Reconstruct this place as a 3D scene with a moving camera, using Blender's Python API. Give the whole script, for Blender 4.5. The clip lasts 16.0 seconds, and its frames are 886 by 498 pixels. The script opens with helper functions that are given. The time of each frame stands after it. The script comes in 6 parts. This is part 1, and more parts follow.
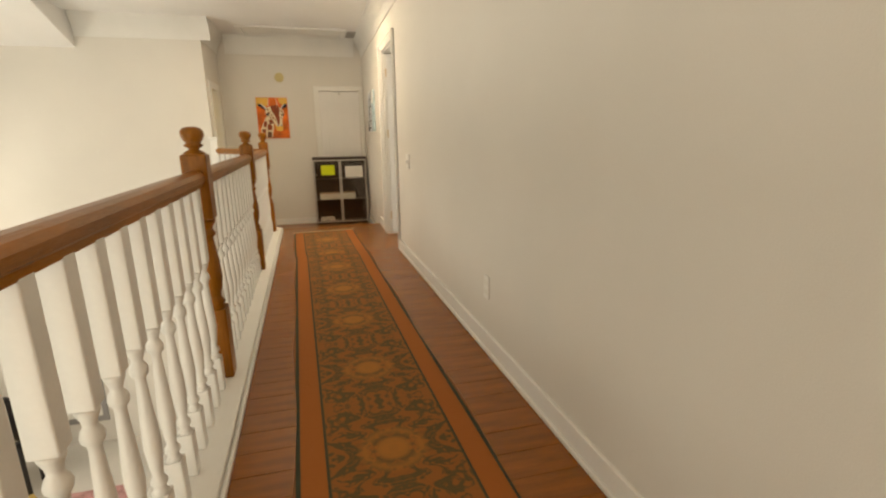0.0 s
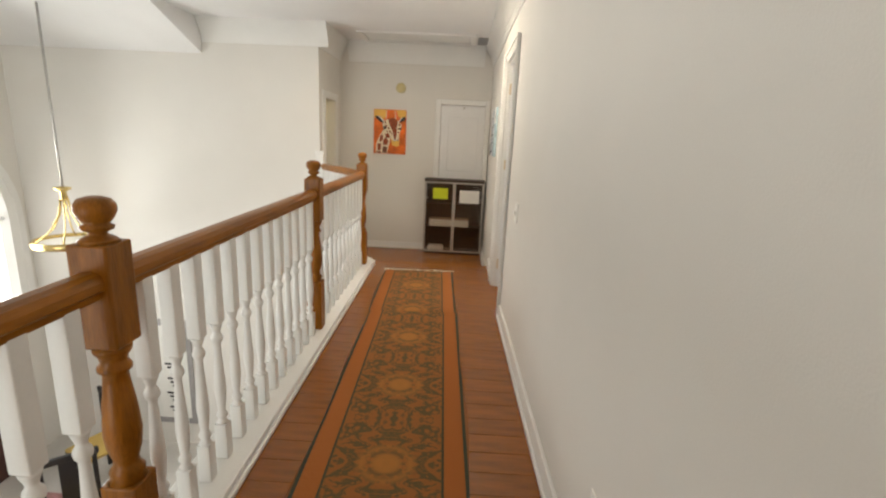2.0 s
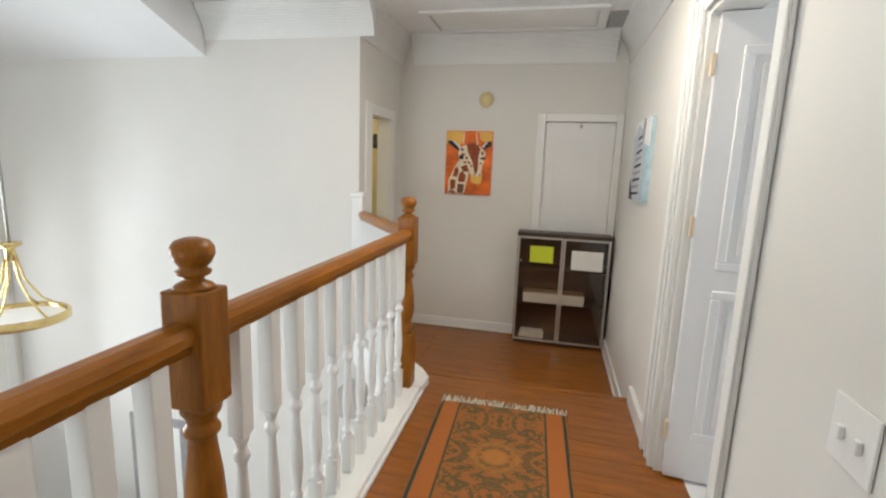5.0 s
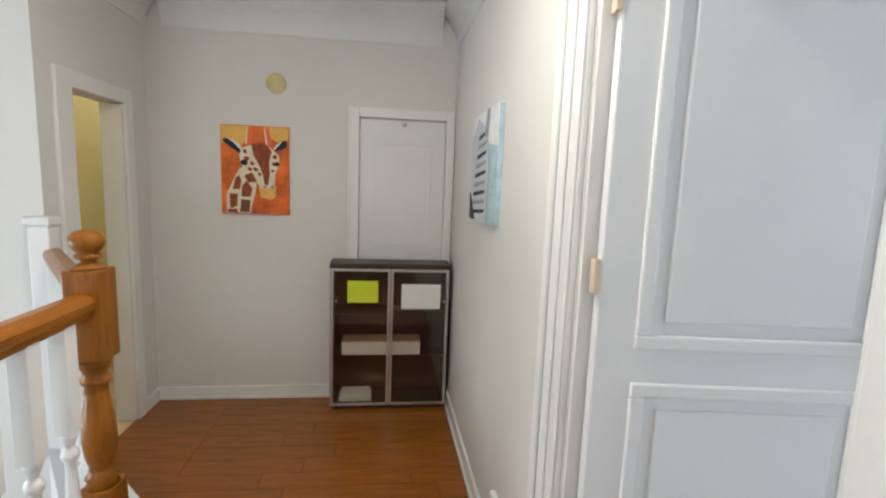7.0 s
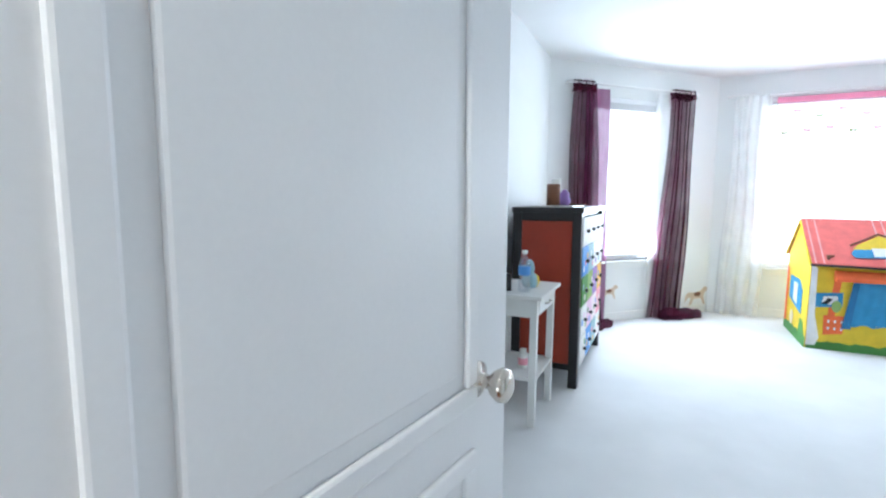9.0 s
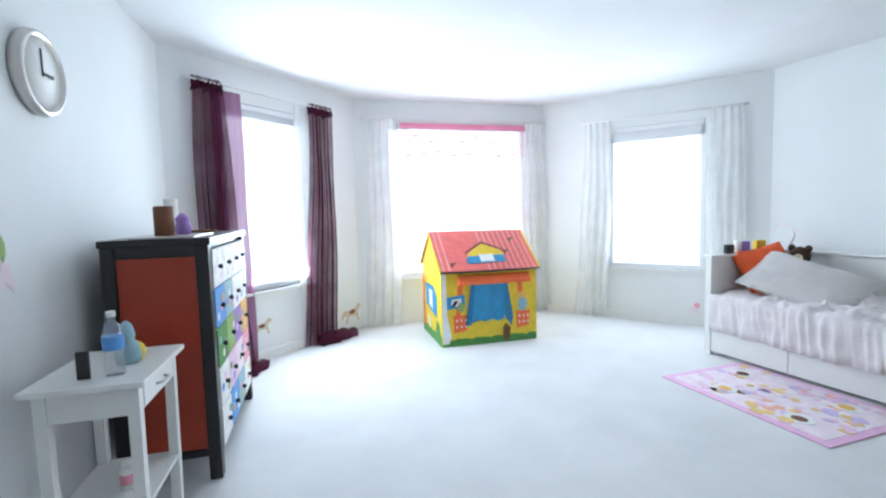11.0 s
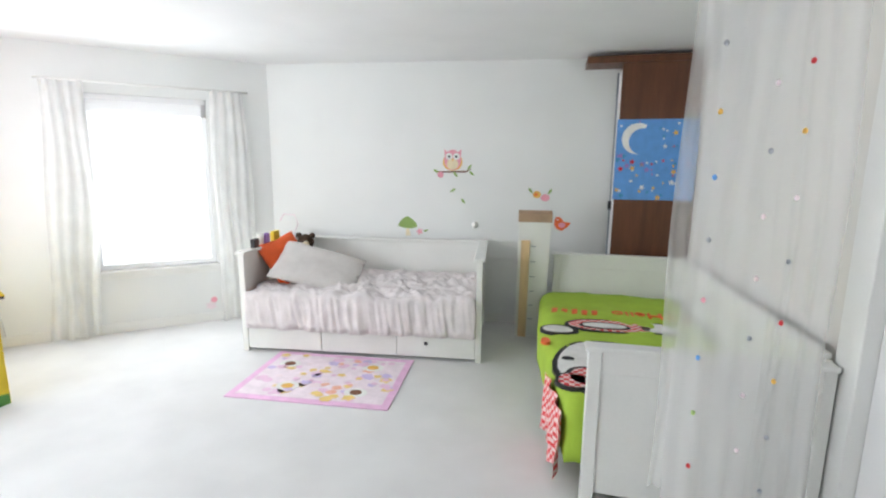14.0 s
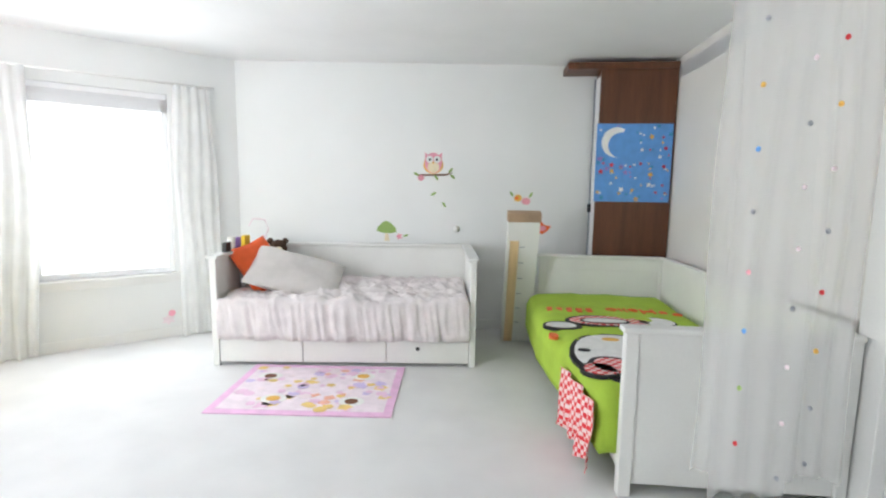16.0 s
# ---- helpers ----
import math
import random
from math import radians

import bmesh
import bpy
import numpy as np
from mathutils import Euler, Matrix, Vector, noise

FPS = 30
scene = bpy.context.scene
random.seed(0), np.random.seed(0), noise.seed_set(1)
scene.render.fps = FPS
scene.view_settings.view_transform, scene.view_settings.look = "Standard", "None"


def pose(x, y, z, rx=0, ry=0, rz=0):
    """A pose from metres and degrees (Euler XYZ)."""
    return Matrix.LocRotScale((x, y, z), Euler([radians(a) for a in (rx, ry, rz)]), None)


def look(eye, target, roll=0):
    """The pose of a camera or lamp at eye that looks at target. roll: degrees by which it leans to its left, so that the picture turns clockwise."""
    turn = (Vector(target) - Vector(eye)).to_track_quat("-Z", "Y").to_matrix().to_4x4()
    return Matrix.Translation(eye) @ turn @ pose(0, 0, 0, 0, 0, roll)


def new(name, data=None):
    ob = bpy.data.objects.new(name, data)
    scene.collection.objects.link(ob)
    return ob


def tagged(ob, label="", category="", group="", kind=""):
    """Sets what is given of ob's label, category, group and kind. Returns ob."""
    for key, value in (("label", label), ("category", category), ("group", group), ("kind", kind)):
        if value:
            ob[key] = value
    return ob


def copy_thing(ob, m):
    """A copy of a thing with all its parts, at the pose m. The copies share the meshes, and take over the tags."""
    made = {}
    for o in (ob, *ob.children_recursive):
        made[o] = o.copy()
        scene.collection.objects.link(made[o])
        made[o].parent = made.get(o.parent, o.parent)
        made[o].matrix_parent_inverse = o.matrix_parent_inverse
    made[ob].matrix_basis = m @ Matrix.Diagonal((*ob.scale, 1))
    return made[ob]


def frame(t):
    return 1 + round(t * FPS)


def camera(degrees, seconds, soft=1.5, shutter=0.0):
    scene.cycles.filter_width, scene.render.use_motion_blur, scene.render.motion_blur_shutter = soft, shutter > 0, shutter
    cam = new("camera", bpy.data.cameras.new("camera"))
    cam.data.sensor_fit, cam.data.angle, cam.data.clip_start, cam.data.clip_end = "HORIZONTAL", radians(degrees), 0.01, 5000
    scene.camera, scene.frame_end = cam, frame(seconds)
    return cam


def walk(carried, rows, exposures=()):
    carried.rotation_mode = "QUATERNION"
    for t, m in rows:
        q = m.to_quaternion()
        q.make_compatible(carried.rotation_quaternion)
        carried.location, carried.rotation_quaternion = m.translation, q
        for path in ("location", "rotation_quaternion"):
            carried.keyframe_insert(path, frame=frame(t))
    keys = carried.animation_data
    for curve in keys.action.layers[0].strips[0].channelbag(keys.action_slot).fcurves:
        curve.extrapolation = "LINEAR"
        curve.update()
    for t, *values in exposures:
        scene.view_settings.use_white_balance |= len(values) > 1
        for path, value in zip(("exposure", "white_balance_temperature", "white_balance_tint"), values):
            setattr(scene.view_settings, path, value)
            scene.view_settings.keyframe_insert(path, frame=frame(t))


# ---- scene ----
cam = camera(86.7, 16.0, 2.2)
EXPOSURES = [(0.0, 0.0, 9200, 10), (1.5, 0.06, 7700, 10), (3.0, 0.06, 6650, 10), (6.0, 0.12, 6250, 8), (7.5, 0.05, 5950, 8), (8.7, 0.08, 5600, 6), (10.2, -0.08, 5400, 6), (12.3, -0.12, 6100, 9), (14.0, 0.04, 6450, 10), (16.0, 0.13, 6450, 10)]
PATH = [
    (0, (-0.781, 1.657, 1.08), (-0.285, 3.535, 0.604), -0.8),
    (0.5, (-0.594, 1.811, 1.12), (-0.247, 3.725, 0.654), -0.9),
    (1, (-0.484, 2.131, 1.182), (-0.29, 4.062, 0.699), 0.4),
    (1.5, (-0.459, 2.43, 1.269), (-0.39, 4.368, 0.777), 1.9),
    (2, (-0.403, 2.709, 1.292), (-0.453, 4.654, 0.83), 2.7),
    (2.5, (-0.363, 3.039, 1.284), (-0.518, 4.989, 0.865), 2.8),
    (3, (-0.373, 3.404, 1.275), (-0.619, 5.349, 0.881), 2.5),
    (3.5, (-0.32, 3.775, 1.282), (-0.72, 5.697, 0.9), 1.9),
    (3.7, (-0.351, 3.887, 1.291), (-0.777, 5.804, 0.908), 2.5),
    (5.8, (-0.591, 5.242, 1.283), (-1.04, 7.165, 0.97), 2.0),
    (6, (-0.539, 5.345, 1.285), (-0.942, 7.28, 0.979), 2.0),
    (6.5, (-0.522, 5.561, 1.293), (-0.65, 7.535, 1.001), 1.9),
    (7, (-0.499, 5.76, 1.282), (-0.247, 7.726, 1.013), 2.2),
    (7.5, (-0.434, 5.963, 1.273), (0.255, 7.823, 1.013), 2.4),
    (8, (-0.321, 6.142, 1.259), (0.777, 7.796, 1.021), 1.5),
    (8.5, (-0.216, 6.257, 1.267), (1.266, 7.579, 1.034), 0.6),
    (9, (-0.087, 6.385, 1.268), (1.707, 7.244, 1.056), 0.2),
    (9.5, (0.114, 6.439, 1.23), (2.064, 6.846, 1.052), -0.6),
    (10, (0.278, 6.417, 1.287), (2.269, 6.407, 1.096), -1.2),
    (10.2, (0.367, 6.356, 1.27), (2.357, 6.264, 1.094), -1.4),
    (12.5, (0.846, 6.377, 1.477), (2.143, 4.877, 1.219), -0.2),
    (13, (1.124, 6.545, 1.514), (2.075, 4.809, 1.228), 0.1),
    (13.5, (1.255, 6.537, 1.536), (1.935, 4.681, 1.229), 0.5),
    (14, (1.384, 6.51, 1.575), (1.812, 4.586, 1.235), 0.5),
    (14.5, (1.49, 6.458, 1.533), (1.727, 4.5, 1.203), 0.6),
    (15, (1.553, 6.507, 1.523), (1.688, 4.538, 1.199), 0.5),
    (15.5, (1.694, 6.465, 1.364), (1.794, 4.483, 1.115), 0.5),
    (16, (1.8, 6.478, 1.372), (1.981, 4.501, 1.132), 0.8),
]
walk(cam, [(t, look(eye, target, roll)) for t, eye, target, roll in PATH], EXPOSURES)

# ---- world and lights ----
world = bpy.data.worlds.new("world")
scene.world = world
world.use_nodes = True
wn = world.node_tree.nodes
sky = wn.new("ShaderNodeTexSky")
sky.sky_type, sky.sun_disc = "NISHITA", False
sky.sun_elevation, sky.sun_rotation = radians(40), radians(200)
world.node_tree.links.new(sky.outputs[0], wn["Background"].inputs[0])
wn["Background"].inputs[1].default_value = 0.12
sun = new("sun", bpy.data.lights.new("sun", "SUN"))
sun.data.energy, sun.data.angle, sun.data.color = 1.0, radians(12), (1, 0.96, 0.9)
sun.matrix_world = look((0, 0, 20), (-6, 9, 0))


def area(name, eye, target, w, h, watts, color):
    """A window's daylight, a lamp's glow or an added fill light."""
    ob = new(name, bpy.data.lights.new(name, "AREA"))
    ob.data.shape, ob.data.size, ob.data.size_y = "RECTANGLE", w, h
    ob.data.energy, ob.data.color = watts, color
    ob.matrix_world = look(eye, target)
    return ob


COOL = (0.91, 0.965, 1.0)
area("daylight_bay_middle", (5.90, 4.64, 1.42), (0, 4.55, 1.2), 1.6, 1.7, 25, COOL)
area("daylight_bay_south", (4.98, 2.80, 1.35), (3.9, 4.0, 1.3), 0.9, 1.4, 19, COOL)
area("daylight_bay_north", (5.08, 6.72, 1.40), (4.0, 5.6, 1.3), 0.75, 1.4, 62, COOL)
area("daylight_arch", (-5.38, 6.45, 0.10), (0, 3.6, -0.2), 1.5, 1.6, 84, (0.88, 0.95, 1.0))
# added fill at the windowless south wall, brightens the foyer's north wall
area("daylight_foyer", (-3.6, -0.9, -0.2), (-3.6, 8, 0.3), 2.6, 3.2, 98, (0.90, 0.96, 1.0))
area("hall_lamp_glow", (-0.55, 0.35, 2.34), (-0.35, 1.6, 0.9), 0.3, 0.3, 8.0, (1.0, 0.58, 0.25))

# added fill over the yellow room, stands in for its unseen light source
area("next_room_lamp_glow", (-2.75, 8.75, 2.34), (-2.75, 8.8, 0), 0.3, 0.3, 8, (1.0, 0.95, 0.85))
area("ceiling_downlight_glow", (-0.727, 6.73, 2.365), (-0.727, 6.74, 0), 0.12, 0.12, 20, (1.0, 0.88, 0.72))

# ---- materials ----
MATS = {}


def nodes_of(name):
    m = bpy.data.materials.new(name)
    m.use_nodes = True
    MATS[name] = m
    return m, m.node_tree.nodes, m.node_tree.links, m.node_tree.nodes["Principled BSDF"]


def mat(name, base, rough=0.5, var=0.08, scale=6.0, bump=0.02, grain=60.0, metal=0.0, spec=0.5, stretch=(1, 1, 1), coat=0.0, island=0.0):
    """Paint, cloth, wood or metal: base colour with wear at two scales and a fine relief."""
    m, n, l, b = nodes_of(name)
    co = n.new("ShaderNodeTexCoord")
    mp = n.new("ShaderNodeMapping")
    mp.inputs["Scale"].default_value = stretch
    l.new(co.outputs["Object"], mp.inputs[0])
    big, small = n.new("ShaderNodeTexNoise"), n.new("ShaderNodeTexNoise")
    big.inputs["Scale"].default_value, small.inputs["Scale"].default_value = scale, grain
    big.inputs["Detail"].default_value, small.inputs["Detail"].default_value = 3, 4
    l.new(mp.outputs[0], big.inputs[0]), l.new(mp.outputs[0], small.inputs[0])
    add = n.new("ShaderNodeMath")
    add.operation = "MULTIPLY_ADD"
    add.inputs[1].default_value = 0.4
    l.new(small.outputs[0], add.inputs[0]), l.new(big.outputs[0], add.inputs[2])
    ramp = n.new("ShaderNodeValToRGB")
    lo, hi = (tuple(min(1, c * k) for c in base) + (1,) for k in (1 - var, 1 + var))
    ramp.color_ramp.elements[0].position, ramp.color_ramp.elements[1].position = 0.45, 0.95
    ramp.color_ramp.elements[0].color, ramp.color_ramp.elements[1].color = lo, hi
    l.new(add.outputs[0], ramp.inputs[0])
    out = ramp.outputs[0]
    if island:
        oi = n.new("ShaderNodeObjectInfo")
        hsv = n.new("ShaderNodeHueSaturation")
        mr = n.new("ShaderNodeMapRange")
        mr.inputs[3].default_value, mr.inputs[4].default_value = 1 - island, 1 + island
        l.new(oi.outputs["Random"], mr.inputs[0]), l.new(mr.outputs[0], hsv.inputs["Value"]), l.new(out, hsv.inputs["Color"])
        out = hsv.outputs[0]
    l.new(out, b.inputs["Base Color"])
    b.inputs["Roughness"].default_value, b.inputs["Metallic"].default_value = rough, metal
    b.inputs["Specular IOR Level"].default_value, b.inputs["Coat Weight"].default_value = spec, coat
    b.inputs["Coat Roughness"].default_value = 0.15
    if bump:
        bp = n.new("ShaderNodeBump")
        bp.inputs["Strength"].default_value, bp.inputs["Distance"].default_value = min(1, bump * 10), 0.004
        l.new(small.outputs[0], bp.inputs["Height"]), l.new(bp.outputs[0], b.inputs["Normal"])
    return m


def cloth_sheer(name, base, clear, rough=0.8, uneven=0.12):
    """Thin woven net or voile, part of it open."""
    m, n, l, b = nodes_of(name)
    b.inputs["Base Color"].default_value, b.inputs["Roughness"].default_value = (*base, 1), rough
    b.inputs["Specular IOR Level"].default_value = 0.0
    tr, tl, mx, mx2 = n.new("ShaderNodeBsdfTransparent"), n.new("ShaderNodeBsdfTranslucent"), n.new("ShaderNodeMixShader"), n.new("ShaderNodeMixShader")
    tl.inputs[0].default_value = (*base, 1)
    mx.inputs[0].default_value = 0.5
    l.new(b.outputs[0], mx.inputs[1]), l.new(tl.outputs[0], mx.inputs[2])
    mx2.inputs[0].default_value = clear
    l.new(mx.outputs[0], mx2.inputs[1]), l.new(tr.outputs[0], mx2.inputs[2])
    l.new(mx2.outputs[0], n["Material Output"].inputs[0])
    if not uneven:
        return m
    co, nz, mr = n.new("ShaderNodeTexCoord"), n.new("ShaderNodeTexNoise"), n.new("ShaderNodeMapRange")
    nz.inputs["Scale"].default_value = 5
    l.new(co.outputs["Object"], nz.inputs[0]), l.new(nz.outputs[0], mr.inputs[0])
    mr.inputs[3].default_value, mr.inputs[4].default_value = clear - uneven, clear + uneven
    l.new(mr.outputs[0], mx2.inputs[0])
    return m


def glow(name, color, strength):
    m, n, l, b = nodes_of(name)
    em = n.new("ShaderNodeEmission")
    em.inputs[0].default_value, em.inputs[1].default_value = (*color, 1), strength
    l.new(em.outputs[0], n["Material Output"].inputs[0])
    return m


def pane_glass(name, tint=(1, 1, 1), rough=0.0, clear=0.9):
    m, n, l, b = nodes_of(name)
    b.inputs["Base Color"].default_value, b.inputs["Roughness"].default_value = (*tint, 1), rough
    tr, mx = n.new("ShaderNodeBsdfTransparent"), n.new("ShaderNodeMixShader")
    tr.inputs[0].default_value = (*tint, 1)
    gl = n.new("ShaderNodeBsdfGlossy")
    gl.inputs["Roughness"].default_value = 0.03
    mx.inputs[0].default_value = 1 - clear
    l.new(tr.outputs[0], mx.inputs[1]), l.new(gl.outputs[0], mx.inputs[2])
    l.new(mx.outputs[0], n["Material Output"].inputs[0])
    return m


WALL = mat("wall_paint", (0.74, 0.72, 0.68), 0.7, 0.03, 1.5, 0.012, 220)
ROOMW = mat("bedroom_paint", (0.80, 0.81, 0.80), 0.75, 0.03, 1.5, 0.012, 220)
CEIL = mat("ceiling_paint", (0.82, 0.82, 0.82), 0.85, 0.03, 2, 0.02, 160)
TRIM = mat("white_trim", (0.82, 0.82, 0.80), 0.35, 0.04, 3, 0.006, 90)
DOORW = mat("door_paint", (0.82, 0.82, 0.82), 0.4, 0.03, 3, 0.004, 120)
YELLOW = mat("yellow_wall", (0.62, 0.52, 0.24), 0.7, 0.05, 2, 0.012, 200)
OAK = mat("stained_oak", (0.27, 0.096, 0.010), 0.32, 0.35, 5, 0.03, 40, stretch=(6, 6, 0.7), coat=0.12, spec=0.2)
RAILW = mat("rail_oak", (0.29, 0.104, 0.011), 0.28, 0.3, 5, 0.03, 40, stretch=(6, 0.7, 6), coat=0.15, spec=0.2)
PLANK = mat("cherry_plank", (0.27, 0.086, 0.008), 0.24, 0.24, 4, 0.015, 40, stretch=(0.9, 7, 7), coat=0.12, island=0.06, spec=0.42)
GAP = mat("floor_gap", (0.10, 0.03, 0.01), 0.6, 0.1)
CARPET = mat("white_carpet", (0.74, 0.74, 0.74), 0.95, 0.06, 2.5, 0.09, 260)
WENGE = mat("dark_wenge", (0.045, 0.026, 0.018), 0.4, 0.25, 6, 0.02, 50, stretch=(1, 1, 6))
ALU = mat("brushed_aluminium", (0.62, 0.60, 0.57), 0.35, 0.05, 8, 0.01, 120, metal=0.8)
NICKEL = mat("satin_nickel", (0.62, 0.58, 0.52), 0.22, 0.05, 8, 0.0, 60, metal=1.0)
BRASS = mat("polished_brass", (0.75, 0.58, 0.26), 0.22, 0.06, 8, 0.0, 60, metal=1.0)
PALEWOOD = mat("pale_pine", (0.72, 0.53, 0.30), 0.5, 0.15, 5, 0.02, 50, stretch=(5, 5, 0.6))
KRAFT = mat("kraft_card", (0.42, 0.29, 0.19), 0.8, 0.15)
WALNUT = mat("walnut_veneer", (0.115, 0.042, 0.018), 0.38, 0.35, 3, 0.02, 30, stretch=(5, 5, 0.5))
RED = mat("red_lacquer", (0.33, 0.035, 0.012), 0.32, 0.12, 4, 0.01, 50)
BLACK = mat("black_lacquer", (0.012, 0.011, 0.012), 0.35, 0.2)
WHITEF = mat("white_furniture", (0.80, 0.80, 0.77), 0.4, 0.04, 3, 0.008, 80)
PAPER = mat("white_paper", (0.80, 0.80, 0.76), 0.8, 0.05)
LIME = mat("yellow_green_paper", (0.62, 0.72, 0.04), 0.8, 0.08)
DUVET = mat("pale_pink_duvet", (0.74, 0.69, 0.69), 0.9, 0.10, 9, 0.08, 90)
GREYP = mat("pale_pillow", (0.66, 0.63, 0.61), 0.9, 0.08, 8, 0.06, 120)
ORANGE = mat("orange_cloth", (0.80, 0.12, 0.03), 0.85, 0.1, 8, 0.05, 150)
FUR = mat("brown_plush", (0.07, 0.04, 0.025), 0.95, 0.4, 20, 0.09, 120)
VOILE = cloth_sheer("white_voile", (0.93, 0.93, 0.92), 0.24)
NET = cloth_sheer("canopy_net", (0.97, 0.97, 0.96), 0.62, uneven=0.0)
PLUM = cloth_sheer("plum_voile", (0.13, 0.022, 0.058), 0.30, uneven=0.16)
PLUMTHIN = cloth_sheer("plum_voile_thin", (0.36, 0.16, 0.30), 0.16)
PINKSHEER = cloth_sheer("pink_sheer", (0.85, 0.60, 0.68), 0.55)
PINK = mat("pink_cloth", (0.80, 0.28, 0.42), 0.85, 0.08)
GLASS = pane_glass("window_glass")
DARKGLASS = pane_glass("cabinet_glass", (0.93, 0.91, 0.88), 0.0, 0.95)
DAY = glow("bright_daylight", (0.97, 0.99, 1.0), 2.3)
BOWL = mat("frosted_glass", (0.88, 0.88, 0.84), 0.35, 0.03)
PVC = mat("window_vinyl", (0.85, 0.86, 0.87), 0.35, 0.02)
SLATS = mat("blind_slats", (0.84, 0.84, 0.85), 0.5, 0.03)


def plain(name, c, rough=0.6):
    return mat(name, c, rough, 0.10, 14, 0.01, 120)


C_YEL = plain("print_yellow", (0.80, 0.58, 0.03))
C_ROOF = plain("print_coral", (0.80, 0.17, 0.15))
C_ROOFL = plain("print_coral_light", (0.85, 0.42, 0.40))
C_BLUE = plain("print_blue", (0.05, 0.28, 0.52))
C_SKY = plain("print_sky_blue", (0.12, 0.33, 0.72))
C_GREEN = plain("print_green", (0.08, 0.26, 0.05))
C_LIME = mat("lime_duvet", (0.40, 0.58, 0.06), 0.85, 0.08, 7, 0.05, 120)
C_WHITE = plain("print_white", (0.82, 0.82, 0.80))
C_BLACK = plain("print_black", (0.012, 0.012, 0.014))
C_ORG = plain("print_orange", (0.85, 0.16, 0.04))
C_PINK = plain("print_pink", (0.82, 0.36, 0.45))
C_LILAC = plain("print_lilac", (0.80, 0.56, 0.72))
C_PALE = plain("print_pale_pink", (0.84, 0.72, 0.76))
C_GOLD = plain("print_gold", (0.82, 0.48, 0.10))
C_BROWN = plain("print_brown", (0.16, 0.06, 0.025))
C_CREAM = plain("print_cream", (0.80, 0.70, 0.50))
C_TEAL = plain("print_teal", (0.30, 0.46, 0.52))
C_GREY = plain("print_grey", (0.30, 0.32, 0.36))
C_LEAF = plain("print_leaf", (0.28, 0.42, 0.12))
C_PURP = plain("print_purple", (0.34, 0.20, 0.55))
C_REDD = plain("print_red", (0.60, 0.02, 0.03))


def gingham():
    m, n, l, b = nodes_of("red_gingham")
    co, ck = n.new("ShaderNodeTexCoord"), n.new("ShaderNodeTexChecker")
    ck.inputs["Scale"].default_value = 38
    ck.inputs[1].default_value, ck.inputs[2].default_value = (0.74, 0.05, 0.06, 1), (0.84, 0.66, 0.64, 1)
    l.new(co.outputs["Object"], ck.inputs[0]), l.new(ck.outputs[0], b.inputs["Base Color"])
    b.inputs["Roughness"].default_value = 0.9
    return m


GING = gingham()


